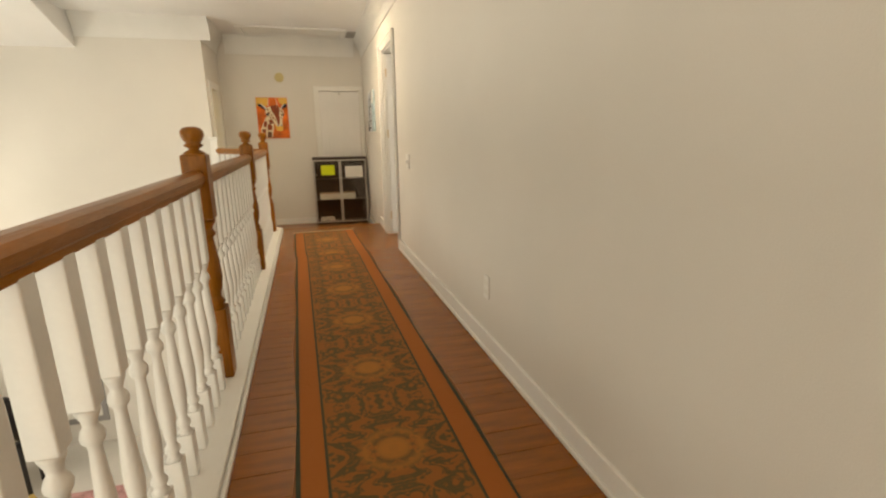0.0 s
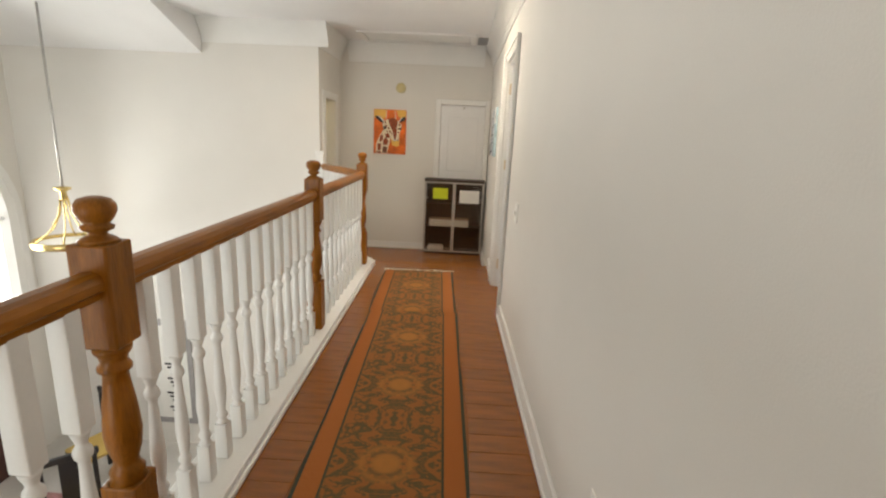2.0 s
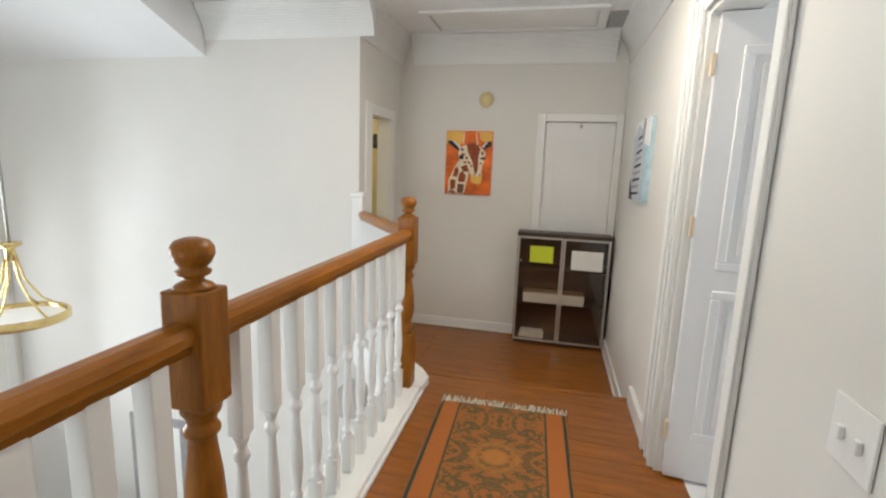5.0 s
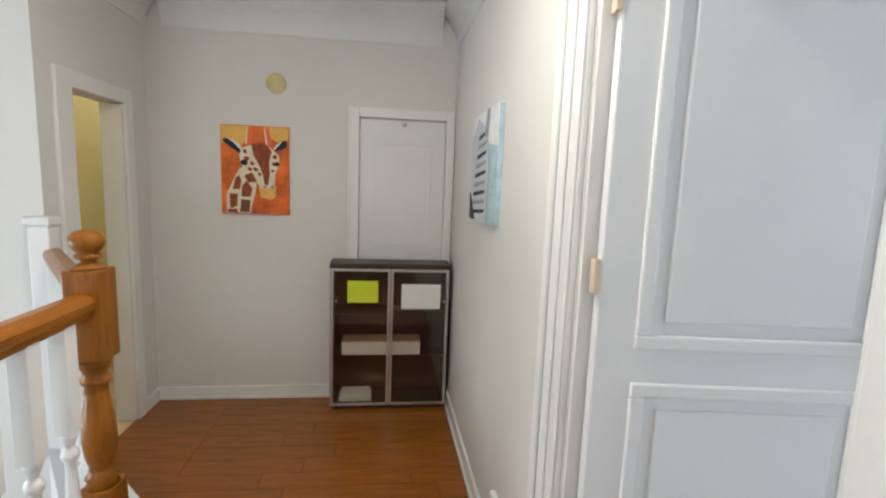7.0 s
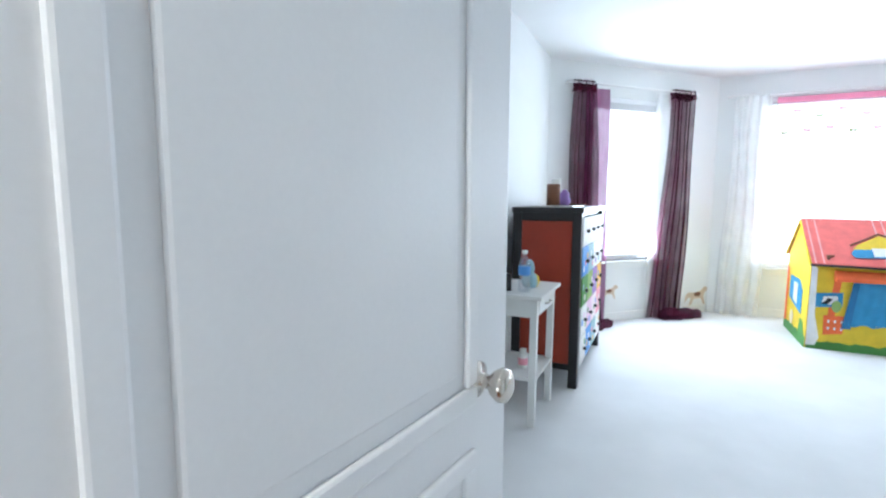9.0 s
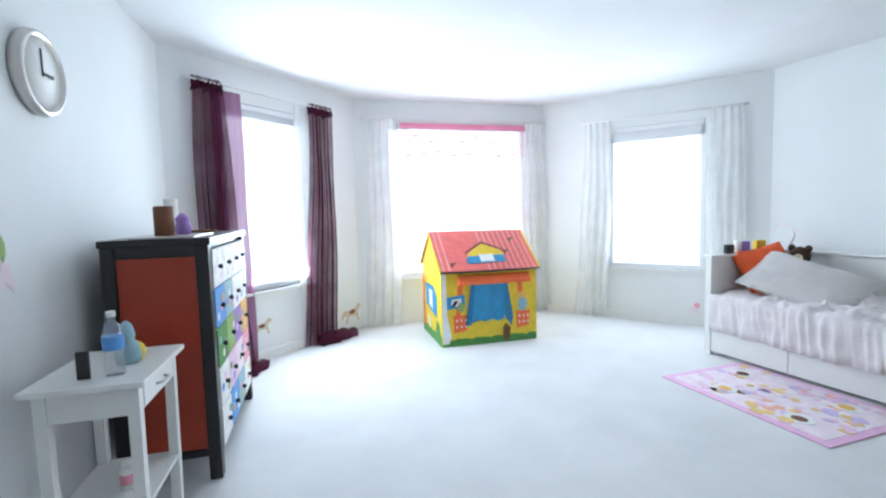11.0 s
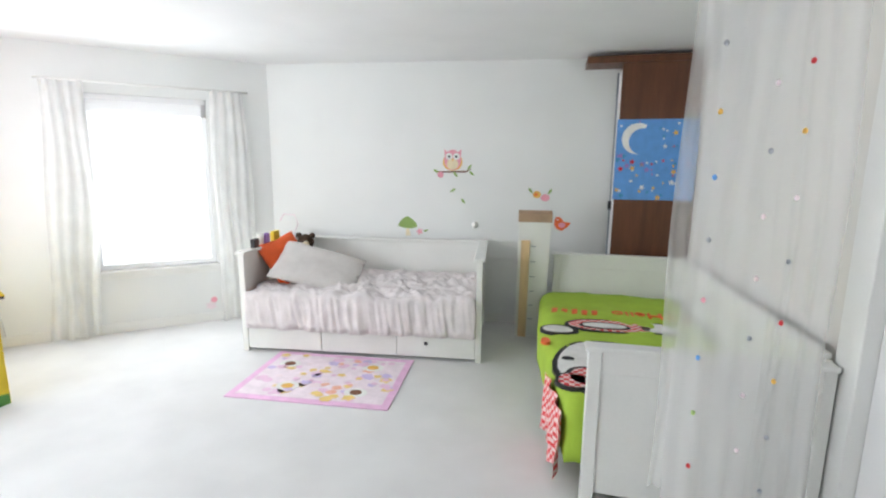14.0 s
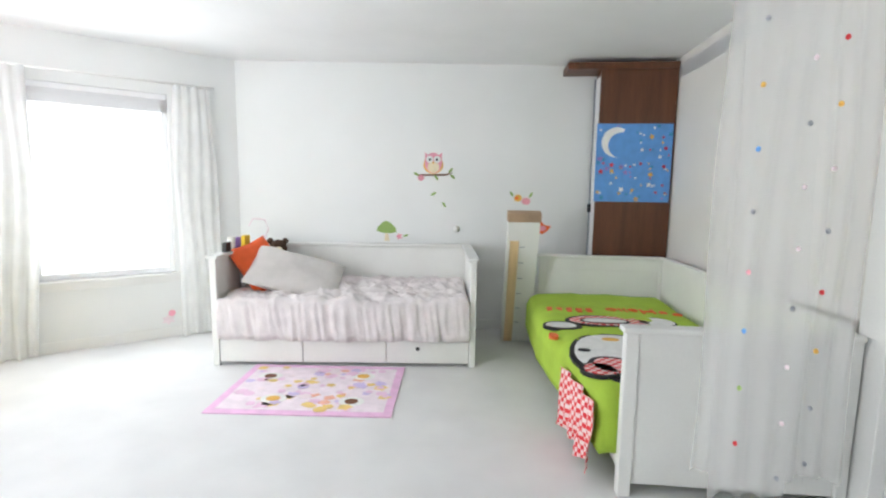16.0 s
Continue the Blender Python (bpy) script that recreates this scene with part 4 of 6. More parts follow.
# chandelier over the foyer
ch = thing("chandelier", "brass ring chandelier with a shallow frosted bowl hung on a chain", "chandelier", pose(-4.34, 7.26, -0.155))
part("rod", tube([(0, 0, CZ + 0.125), (0, 0, 0.80)], 0.011), mat("chain_metal", (0.45, 0.44, 0.42), 0.4, metal=0.7), ch, "long cord and chain")
part("canopy", lathe([(0.07, CZ + 0.15), (0.07, CZ + 0.13), (0.02, CZ + 0.10)], 18), BRASS, ch)
part("collar", lathe([(0.03, 0.80), (0.075, 0.79), (0.07, 0.77), (0.03, 0.75), (0.035, 0.68), (0.02, 0.66)], 18), BRASS, ch)
part("ring", lathe([(0.30, 0.20), (0.315, 0.21), (0.315, 0.26), (0.30, 0.27), (0.285, 0.26), (0.285, 0.21), (0.30, 0.20)], 40), BRASS, ch)
for k in range(6):
    a = math.pi * k / 3
    part("arm", tube([(0.03 * math.cos(a), 0.03 * math.sin(a), 0.70), (0.06 * math.cos(a), 0.06 * math.sin(a), 0.52), (0.15 * math.cos(a), 0.15 * math.sin(a), 0.36), (0.29 * math.cos(a), 0.29 * math.sin(a), 0.25)], 0.008), BRASS, ch)
part("bowl", lathe([(0.284, 0.235), (0.25, 0.215), (0.15, 0.195), (0.02, 0.19)], 32), BOWL, ch, "shallow frosted glass bowl")


def foyer_chair(m, group):
    c = thing("foyer_chair", "dark wooden chair with a yellow seat on the foyer floor", "chair", m, group)
    part("seat", boxes((-0.22, -0.22, 0.42, 0.22, 0.22, 0.46), bevel=0.01), mat("tan_seat", (0.45, 0.30, 0.08), 0.6), c)
    for x in (-0.20, 0.20):
        for y in (-0.20, 0.20):
            part("leg", boxes((x - 0.02, y - 0.02, 0, x + 0.02, y + 0.02, 0.42 if y < 0 else 1.02), bevel=0.004), BLACK, c)
    part("backrest", boxes((-0.07, 0.185, 0.50, 0.07, 0.205, 0.98), bevel=0.004), BLACK, c)
    part("top_rail", boxes((-0.24, 0.18, 0.97, 0.24, 0.22, 1.04), bevel=0.012), BLACK, c)
    return c


fc = foyer_chair(pose(-4.35, 7.25, FZ, 0, 0, -25), "foyer chairs")
copy_thing(fc, pose(-3.75, 6.2, FZ, 0, 0, 40))
sc = thing("wall_scroll", "white hanging scroll with black brush writing in a grey frame", "picture", pose(-3.90, 7.99, -1.73))
part("frame", boxes((-0.30, -0.02, -0.72, 0.30, 0, 0.70), bevel=0.004), plain("scroll_grey", (0.32, 0.31, 0.31)), sc)
part("paper", boxes((-0.22, -0.024, -0.64, 0.24, -0.02, 0.62)), PAPER, sc)
for j in range(5):
    for k in range(3):
        part("brush_mark", boxes((-0.03 + 0.03 * k - 0.02 * (j % 2), -0.027, 0.30 - 0.2 * j - 0.05 * k, 0.06 + 0.02 * k, -0.024, 0.325 - 0.2 * j - 0.05 * k)), C_BLACK, sc)
solid("foyer_rug", boxes((-5.0, 4.8, FZ, -3.0, 7.0, FZ + 0.012), bevel=0.003), mat("foyer_rug_cloth", (0.42, 0.22, 0.22), 0.95, 0.4, 12), "faded red rug on the foyer floor", "rug")


dl = thing("recessed_downlight", "small round lit recessed downlight in the hall ceiling", "ceiling light", pose(-0.727, 6.73, CZ))
part("trim_ring", lathe([(0.055, -0.002), (0.057, -0.012), (0.085, -0.010), (0.09, 0.0)], 28), TRIM, dl)
part("lens", lathe([(0.001, -0.004), (0.054, -0.004), (0.054, -0.001)], 28), glow("lamp_lens", (1.0, 0.93, 0.8), 6.0), dl)
# ---- bedroom: curtains ----


def in_run(m, x, y=0.0):
    p = m @ Vector((x, y, 0))
    return (p.x, p.y)


def curtain(m, x0, x1, z1, material, label, folds=4, depth=0.022, out=0.075, gather=0.9, flare=1.15, sway=0.0, seed=1, z0=0.012, puddle=False, group="", heading=None):
    c = thing("curtain", label, "curtain", group=group)
    part("panel", wave_sheet(in_run(m, x0, out), in_run(m, x1, out), z0, z1, folds, depth, gather, flare, sway=sway, seed=seed), material, c)
    if heading:
        part("heading", wave_sheet(in_run(m, x0, out - 0.012), in_run(m, x1, out - 0.012), z1 - 0.07, z1 + 0.03, folds + 2, depth * 1.1, gather, gather * 1.05, nz=3, seed=seed + 9), heading, c, "gathered curtain heading")
    if puddle:
        bm = bmesh.new()
        px, py = in_run(m, (x0 + x1) / 2 + sway * 0.6, out + 0.06)
        u_ = (m.to_3x3() @ Vector((1, 0, 0)))
        bmesh.ops.create_icosphere(bm, subdivisions=4, radius=1, matrix=Matrix.Translation((px - u_.x * 0.10, py - u_.y * 0.10, 0.03)) @ Matrix.Rotation(math.atan2(u_.y, u_.x), 4, "Z") @ Matrix.Diagonal((0.26, 0.13, 0.06, 1)))
        for v in bm.verts:
            v.co += Vector(noise.noise_vector(v.co * 9)) * 0.055 + Vector(noise.noise_vector(v.co * 26)) * 0.018
            v.co.z = max(v.co.z, 0.003)
        for f in bm.faces:
            f.smooth = True
        part("pooled_hem", bm, material, c, "cloth pooled on the carpet")
    return c


def rod(m, x0, x1, z, material=TRIM):
    r = thing("curtain_rod", "thin white curtain rod above the window", "curtain rod", group="curtain rods")
    (ax, ay), (bx_, by_) = in_run(m, x0, 0.075), in_run(m, x1, 0.075)
    part("rod", tube([(ax, ay, z), (bx_, by_, z)], 0.009), material, r)
    for x in (x0 + 0.03, x1 - 0.03):
        (cx, cy), (dx, dy) = in_run(m, x, 0.0), in_run(m, x, 0.075)
        part("bracket", tube([(cx, cy, z), (dx, dy, z)], 0.006), material, r)
    return r


rod(BAYR, 0.20, 1.85, 2.285)
curtain(BAYR, 1.50, 1.84, 2.285, VOILE, "white voile curtain at the bay window", sway=0.10, seed=2, group="white curtains")
curtain(BAYR, 0.22, 0.56, 2.285, VOILE, "white voile curtain at the bay window", sway=-0.04, seed=3, group="white curtains")
rod(BAYM, 0.0, 2.28, 2.36)
curtain(BAYM, 0.03, 0.30, 2.36, VOILE, "white voile curtain beside the playhouse window", sway=-0.08, flare=1.2, seed=4, group="white curtains")
curtain(BAYM, 1.86, 2.20, 2.36, VOILE, "white voile curtain beside the playhouse window", sway=0.05, flare=1.25, seed=5, group="white curtains")
rod(BAYL, 0.36, 1.98, 2.37)
for x0, x1, sd in ((0.36, 0.76, 6), (1.60, 1.95, 7)):
    curtain(BAYL, x0, x1, 2.37, PLUM, "sheer plum curtain pooling on the carpet", folds=6, depth=0.032, gather=0.72, flare=1.18, sway=0.12 if x0 < 1 else -0.04, seed=sd, puddle=True, group="plum curtains", heading=PLUM)
    curtain(BAYL, x0 + (0.20 if x0 < 1 else -0.14), x1 + (0.14 if x0 < 1 else -0.2), 2.34, VOILE if x0 < 1 else PLUMTHIN, "thin sheer under curtain", folds=3, out=0.04, depth=0.012, seed=sd + 3)
val = thing("window_valance", "sheer valance with a pink band and pink butterflies", "valance")
part("band", boxes((0.26, 0.03, 2.27, 1.82, 0.06, 2.325), bevel=0.006), PINK, val, "pink rod pocket").matrix_basis = BAYM
part("sheer", wave_sheet(in_run(BAYM, 0.26, 0.045), in_run(BAYM, 1.82, 0.045), 1.93, 2.27, 9, 0.010, nz=5, seed=8), PINKSHEER, val)
for k in range(16):
    x = 0.34 + 0.0935 * k
    z = 1.96 + 0.02 * ((k * 7) % 3) if k % 2 else 2.12 + 0.03 * ((k * 5) % 4)
    flat([(x - 0.03, z + 0.018), (x, z), (x + 0.03, z + 0.02), (x + 0.022, z - 0.016), (x, z - 0.004), (x - 0.022, z - 0.014)], BAYM @ pose(0, 0.062, 0) @ Matrix.Diagonal((1, -1, 1, 1)), val, "butterfly", C_PINK if k % 3 else C_LEAF)

# ---- bedroom: playhouse ----
ph = thing("playhouse_tent", "yellow printed fabric playhouse with a coral roof on the carpet", "play tent", pose(4.838, 4.775, 0, 0, 0, -90))
PW, PD, PE, PR = 0.487, 0.80, 0.755, 1.075
part("front_wall", boxes((-PW, 0, 0.0, PW, 0.012, PE), bevel=0.003), C_YEL, ph)
part("back_wall", boxes((-PW, PD - 0.012, 0.0, PW, PD, PE), bevel=0.003), C_YEL, ph)
for s in (-1, 1):
    part("side_wall", prism([(0, 0), (PD, 0), (PD, PE), (PD / 2, PR), (0, PE)], s * PW - 0.006, s * PW + 0.006, "x"), C_YEL, ph)


def roof_plane(x0, x1, s, t, lift=0.0):
    """A strip of the roof slope; s: front or back."""
    bm = bmesh.new()
    vs = []
    for lz in (lift, lift + t):
        for x, f in ((x0, 0), (x1, 0), (x1, 1), (x0, 1)):
            y = -0.05 + (PD / 2 + 0.05) * f
            vs.append(bm.verts.new((x, y if s > 0 else PD - y, PE - 0.03 + (PR - PE + 0.04) * f + lz + 0.006 * math.sin(9 * x))))
    for q in ((0, 1, 2, 3), (7, 6, 5, 4), (0, 4, 5, 1), (1, 5, 6, 2), (2, 6, 7, 3), (3, 7, 4, 0)):
        bm.faces.new([vs[i] for i in q])
    bmesh.ops.recalc_face_normals(bm, faces=bm.faces[:])
    return bm


for s in (1, -1):
    rf = part("roof", roof_plane(-PW - 0.02, PW + 0.02, s, 0.012), C_ROOF, ph, "coral striped fabric roof")
    if s > 0:
        for k in range(17):
            x = -PW + 0.01 + k * 0.058
            part("stripe", roof_plane(x, x + 0.012, s, 0.003, 0.012), C_ROOFL, rf)
part("eave_band", tube([(-PW - 0.02, -0.052, PE - 0.028), (0, -0.054, PE - 0.034), (PW + 0.02, -0.052, PE - 0.028)], 0.009), C_BLACK, ph, "dark eave piping")
for s in (-1, 1):
    part("roof_edge", tube([(s * (PW + 0.02), -0.05, PE - 0.02), (s * (PW + 0.02), PD / 2, PR + 0.012), (s * (PW + 0.02), PD + 0.05, PE - 0.02)], 0.010), C_YEL, ph, "yellow roof edge")
slope = math.degrees(math.atan2(PR - PE + 0.04, PD / 2 + 0.05)) - 90
ROOFM = pose(0, -0.05, PE - 0.012, slope, 0, 0)
flat([(-0.20, 0.18), (-0.16, 0.24), (0.0, 0.36), (0.16, 0.26), (0.20, 0.19)], ROOFM, ph, "dormer", C_YEL)
flat([(-0.20, 0.08), (0.19, 0.09), (0.18, 0.19), (-0.19, 0.18), (-0.22, 0.13)], ROOFM, ph, "dormer_shutters", C_BLUE, lift=0.002)
flat([(-0.075, 0.10), (0.07, 0.10), (0.07, 0.20), (-0.075, 0.20)], ROOFM, ph, "dormer_window", C_WHITE, lift=0.004)
flat([(-0.21, 0.235), (0.0, 0.385), (0.22, 0.255), (0.22, 0.245), (0.0, 0.365), (-0.21, 0.22)], ROOFM, ph, "dormer_edge", C_BROWN, lift=0.005)
for x, z in ((-0.36, 0.07), (0.34, 0.40), (0.23, 0.22)):
    flat([(x - 0.03, z + 0.03), (x + 0.03, z + 0.03), (x + 0.02, z + 0.015), (x - 0.005, z + 0.01), (x - 0.015, z - 0.03), (x - 0.03, z - 0.02)], ROOFM, ph, "roof_bird", C_BROWN, lift=0.003)
F0 = I4
part("awning", prism([(-0.07, 0.0), (-0.075, 0.03), (-0.02, 0.085), (0.0, 0.085), (0.0, 0.0)], -0.33, 0.40, "x"), C_ORG, ph, "orange fabric awning").matrix_basis = pose(0, 0, 0.60)
for x0, x1 in ((-0.30, -0.33), (0.31, 0.34)):
    flat([(x0 - 0.025, 0.61), (x0 + 0.025, 0.61), (x1 + 0.025, 0.28), (x1 - 0.025, 0.28)], F0, ph, "awning_post", C_ORG, lift=0.001)
bmd = wave_sheet((-0.20, -0.014), (0.16, -0.014), 0.23, 0.61, 3, 0.012, 1.0, 0.95, nz=6, sway=-0.02, seed=12)
part("door_flap", bmd, C_BLUE, ph, "blue fabric door flap")
flat([(-0.20, 0.60), (-0.16, 0.60), (-0.20, 0.20), (-0.26, 0.20)], F0, ph, "flap_edge", plain("deep_blue", (0.03, 0.17, 0.36)), lift=0.02)
flat([(0.14, 0.61), (0.18, 0.61), (0.24, 0.25), (0.22, 0.16), (0.16, 0.24), (0.14, 0.36)], F0, ph, "door_edge", plain("deep_blue_b", (0.04, 0.20, 0.36)), lift=0.004)
flat([(-0.48, 0.36), (-0.26, 0.38), (-0.26, 0.50), (-0.48, 0.48)], F0, ph, "shutter_window", C_BLUE, lift=0.003)
flat([(-0.40, 0.40), (-0.34, 0.39), (-0.29, 0.44), (-0.30, 0.47), (-0.39, 0.46)], F0, ph, "printed_window", C_WHITE, lift=0.006)
flat([(-0.41, 0.395), (-0.36, 0.395), (-0.33, 0.44), (-0.36, 0.45), (-0.38, 0.42)], F0, ph, "printed_shape", C_BLACK, lift=0.009)
flat(disc(-0.30, 0.38, 0.035, 0.05, 9), F0, ph, "printed_leaf", C_LEAF, lift=0.011)
for x in (-0.30, 0.35):
    pt = flat([(x - 0.075, 0.13), (x + 0.055, 0.15), (x + 0.07, 0.30), (x - 0.08, 0.30)], F0, ph, "flower_pot", C_ORG, lift=0.006)
    for k in range(6):
        flat(disc(x - 0.045 + 0.045 * (k % 3), 0.19 + 0.06 * (k // 3), 0.009, 0.014, 8), F0, pt, "dot", C_WHITE, 0.002, 0.010)
flat(disc(0.34, 0.37, 0.05, 0.075, 14), F0, ph, "printed_bouquet", C_TEAL, lift=0.006)
flat(disc(0.33, 0.46, 0.06, 0.03, 10), F0, ph, "printed_hat", C_GOLD, lift=0.007)
flat([(0.13, 0.02), (0.20, 0.03), (0.21, 0.14), (0.16, 0.19), (0.13, 0.15)], F0, ph, "printed_arch", C_BROWN, lift=0.004)
gr = [(-PW, 0.0)] + [(-PW + PW * 2 * k / 26, 0.045 + 0.03 * abs(math.sin(k * 1.9)) + (0.02 if k % 5 == 0 else 0)) for k in range(27)] + [(PW, 0.0)]
flat(gr, F0, ph, "grass_print", C_GREEN, lift=0.002)
flat([(-PW, 0.03), (-0.425, 0.03), (-0.40, 0.10), (-0.44, 0.30), (-0.445, 0.70), (-PW, 0.72)], F0, ph, "pale_corner", C_WHITE, lift=0.0035)
SIDE = pose(-PW - 0.006, PD, 0, 0, 0, -90)
gs = [(0, 0)] + [(PD * k / 16, 0.07 + 0.03 * abs(math.sin(2 * k)) + (0.12 if 11 < k < 15 else 0)) for k in range(17)] + [(PD, 0)]
flat(gs, SIDE, ph, "grass_print", C_GREEN, lift=0.002)
flat([(0.16, 0.33), (0.62, 0.25), (0.62, 0.47), (0.50, 0.55), (0.16, 0.55)], SIDE, ph, "side_shutters", C_BLUE, lift=0.003)
flat([(0.32, 0.34), (0.46, 0.31), (0.46, 0.50), (0.32, 0.51)], SIDE, ph, "side_window", C_WHITE, lift=0.006)
flat([(0.02, 0.08), (0.09, 0.08), (0.09, 0.60), (0.02, 0.62)], SIDE, ph, "side_post", C_ORG, lift=0.004)
flat(disc(0.30, 0.16, 0.06, 0.07, 12), SIDE, ph, "printed_bush", C_CREAM, lift=0.005)

# ---- bedroom: dresser, side table and their things ----
dr = thing("tall_dresser", "black-framed dresser with red side panel and many patterned drawers", "dresser", pose(3.03, 6.885, 0))
DW, DD, DH = 1.10, 0.46, 1.215
for x in (0, DW - 0.06):
    for y in (0, DD - 0.06):
        part("leg", boxes((x, y, 0, x + 0.06, y + 0.06, DH - 0.035), bevel=0.004), BLACK, dr)
part("top", boxes((-0.012, -0.012, DH - 0.035, DW + 0.012, DD + 0.005, DH), bevel=0.004), BLACK, dr)
for x in (0.012, DW - 0.03):
    part("side_panel", boxes((x, 0.06, 0.16, x + 0.018, DD - 0.06, DH - 0.09), bevel=0.003), RED, dr, "red lacquered side panel")
    part("side_rail", boxes((x - 0.004, 0.06, 0.12, x + 0.022, DD - 0.06, 0.16), bevel=0.002), BLACK, dr)
    part("side_rail", boxes((x - 0.004, 0.06, DH - 0.09, x + 0.022, DD - 0.06, DH - 0.035), bevel=0.002), BLACK, dr)
part("carcass", boxes((0.06, 0.03, 0.12, DW - 0.06, DD - 0.02, DH - 0.04)), BLACK, dr)
cols = (C_WHITE, C_LEAF, C_PINK, C_SKY, C_PURP, C_WHITE, C_TEAL, C_GOLD, C_LILAC, C_WHITE, C_GREEN, C_PALE)
for r in range(5):
    for c in range(4):
        x0, z0 = 0.065 + c * 0.243, 0.135 + r * 0.205
        d = part("drawer", boxes((x0, -0.006, z0, x0 + 0.236, 0.03, z0 + 0.195), bevel=0.004), C_WHITE if r == 4 else cols[(r * 5 + c * 3) % 12], dr, "patterned drawer front")
        part("knob", lathe([(0.006, 0), (0.014, -0.012), (0.012, -0.02), (0.003, -0.024)], 10, (x0 + 0.118, -0.006, z0 + 0.10), axis="y"), BLACK, d)
        for k in range(3):
            flat(disc(x0 + 0.05 + 0.07 * k, z0 + 0.05 + 0.04 * ((k + r + c) % 3), 0.026, 0.022, 9), pose(0, -0.006, 0), d, "print", cols[(r * 3 + c * 7 + k * 5) % 12] if r < 4 else C_PALE, 0.0015)
ZT = DH + 0.0
solid("brown_candle", lathe([(0.045, 0), (0.045, 0.14), (0.038, 0.145), (0.01, 0.14)], 18, (3.15, 7.10, ZT + 0.012)), C_BROWN, "dark brown pillar candle on a mirror tray", "candle")
solid("mirror_tray", boxes((3.07, 6.95, ZT, 3.50, 7.24, ZT + 0.01), bevel=0.003), ALU, "flat mirrored tray on the dresser", "tray")
solid("white_candle", lathe([(0.035, 0), (0.035, 0.19), (0.006, 0.19)], 16, (3.42, 7.14, ZT + 0.012)), PAPER, "tall white pillar candle on the dresser", "candle")
solid("purple_trinket", lathe([(0.03, 0), (0.045, 0.03), (0.03, 0.06), (0.035, 0.08), (0.01, 0.11)], 14, (3.28, 7.05, ZT + 0.012)), C_PURP, "small purple and white trinket on the dresser", "trinket")
solid("dark_plate", lathe([(0.04, 0), (0.10, 0.012), (0.11, 0.022), (0.10, 0.02), (0.03, 0.01)], 20, (3.66, 7.06, ZT)), C_BROWN, "dark shallow dish on the dresser", "dish")

st = thing("side_table", "white side table with a drawer and a low shelf", "side table", pose(2.35, 6.97, 0))
TW, TD, TH = 0.50, 0.38, 0.75
part("top", boxes((0, 0, TH - 0.022, TW, TD, TH), bevel=0.004), WHITEF, st)
for x in (0.03, TW - 0.068):
    for y in (0.03, TD - 0.068):
        bm = boxes((x, y, 0, x + 0.038, y + 0.038, TH - 0.022))
        for v in bm.verts:
            if v.co.z < 0.1:
                v.co.x += 0.006 if x < 0.2 else -0.006
                v.co.y += 0.006 if y < 0.2 else -0.006
        part("leg", bm, WHITEF, st)
part("apron", boxes((0.045, 0.04, TH - 0.13, TW - 0.045, 0.055, TH - 0.022), (0.04, 0.055, TH - 0.13, 0.055, TD - 0.04, TH - 0.022), (TW - 0.055, 0.055, TH - 0.13, TW - 0.04, TD - 0.04, TH - 0.022), (0.055, TD - 0.055, TH - 0.13, TW - 0.055, TD - 0.04, TH - 0.022), bevel=0.002), WHITEF, st)
dw = part("drawer", boxes((0.08, 0.028, TH - 0.115, TW - 0.08, 0.041, TH - 0.035), bevel=0.003), WHITEF, st)
part("handle", tube([(0.20, 0.028, TH - 0.075), (0.215, 0.008, TH - 0.075), (0.285, 0.008, TH - 0.075), (0.30, 0.028, TH - 0.075)], 0.005), ALU, dw)
part("shelf", boxes((0.035, 0.035, 0.26, TW - 0.035, TD - 0.035, 0.278), bevel=0.003), WHITEF, st)
bot = thing("water_bottle", "clear plastic water bottle with a blue label", "bottle", pose(2.47, 7.10, TH))
part("bottle", lathe([(0.030, 0), (0.033, 0.01), (0.033, 0.06), (0.029, 0.075), (0.033, 0.09), (0.033, 0.15), (0.026, 0.18), (0.013, 0.20), (0.013, 0.215)], 18), pane_glass("clear_plastic", (0.92, 0.94, 0.96), 0.1, 0.78), bot)
part("label", lathe([(0.0335, 0.095), (0.0342, 0.10), (0.0342, 0.14), (0.0335, 0.145)], 18), C_SKY, bot, "blue paper label")
part("cap", lathe([(0.015, 0.213), (0.015, 0.233), (0.012, 0.235)], 14), PAPER, bot)
tin = thing("figurine", "small teal and yellow figurine on the side table", "figurine", pose(2.62, 7.11, TH))
part("base", lathe([(0.04, 0), (0.05, 0.03), (0.04, 0.07), (0.025, 0.09), (0.03, 0.11), (0.02, 0.15), (0.006, 0.165)], 14), C_TEAL, tin)
part("front", lathe([(0.02, 0.0), (0.035, 0.03), (0.03, 0.06), (0.005, 0.08)], 12, (0.025, -0.02, 0)), C_YEL, tin)
solid("black_phone", boxes((2.44, 7.17, TH, 2.455, 7.21, TH + 0.10), bevel=0.003), BLACK, "small black handset standing on the side table", "phone")
pill = thing("pill_bottle", "white medicine bottle with a red label on the shelf", "bottle", pose(2.55, 7.12, 0.278))
part("body", lathe([(0.026, 0), (0.028, 0.01), (0.028, 0.07), (0.018, 0.085)], 16), PAPER, pill)
part("label", lathe([(0.0285, 0.02), (0.0288, 0.025), (0.0288, 0.055), (0.0285, 0.06)], 16), C_PINK, pill)
part("cap", lathe([(0.02, 0.085), (0.02, 0.11), (0.017, 0.112)], 14), PAPER, pill)
clk = thing("wall_clock", "round silver wall clock on the bedroom wall", "clock", pose(2.85, 7.45, 1.91))
part("rim", lathe([(0.165, 0), (0.172, -0.02), (0.165, -0.045), (0.15, -0.05), (0.145, -0.03)], 36, axis="y"), ALU, clk)
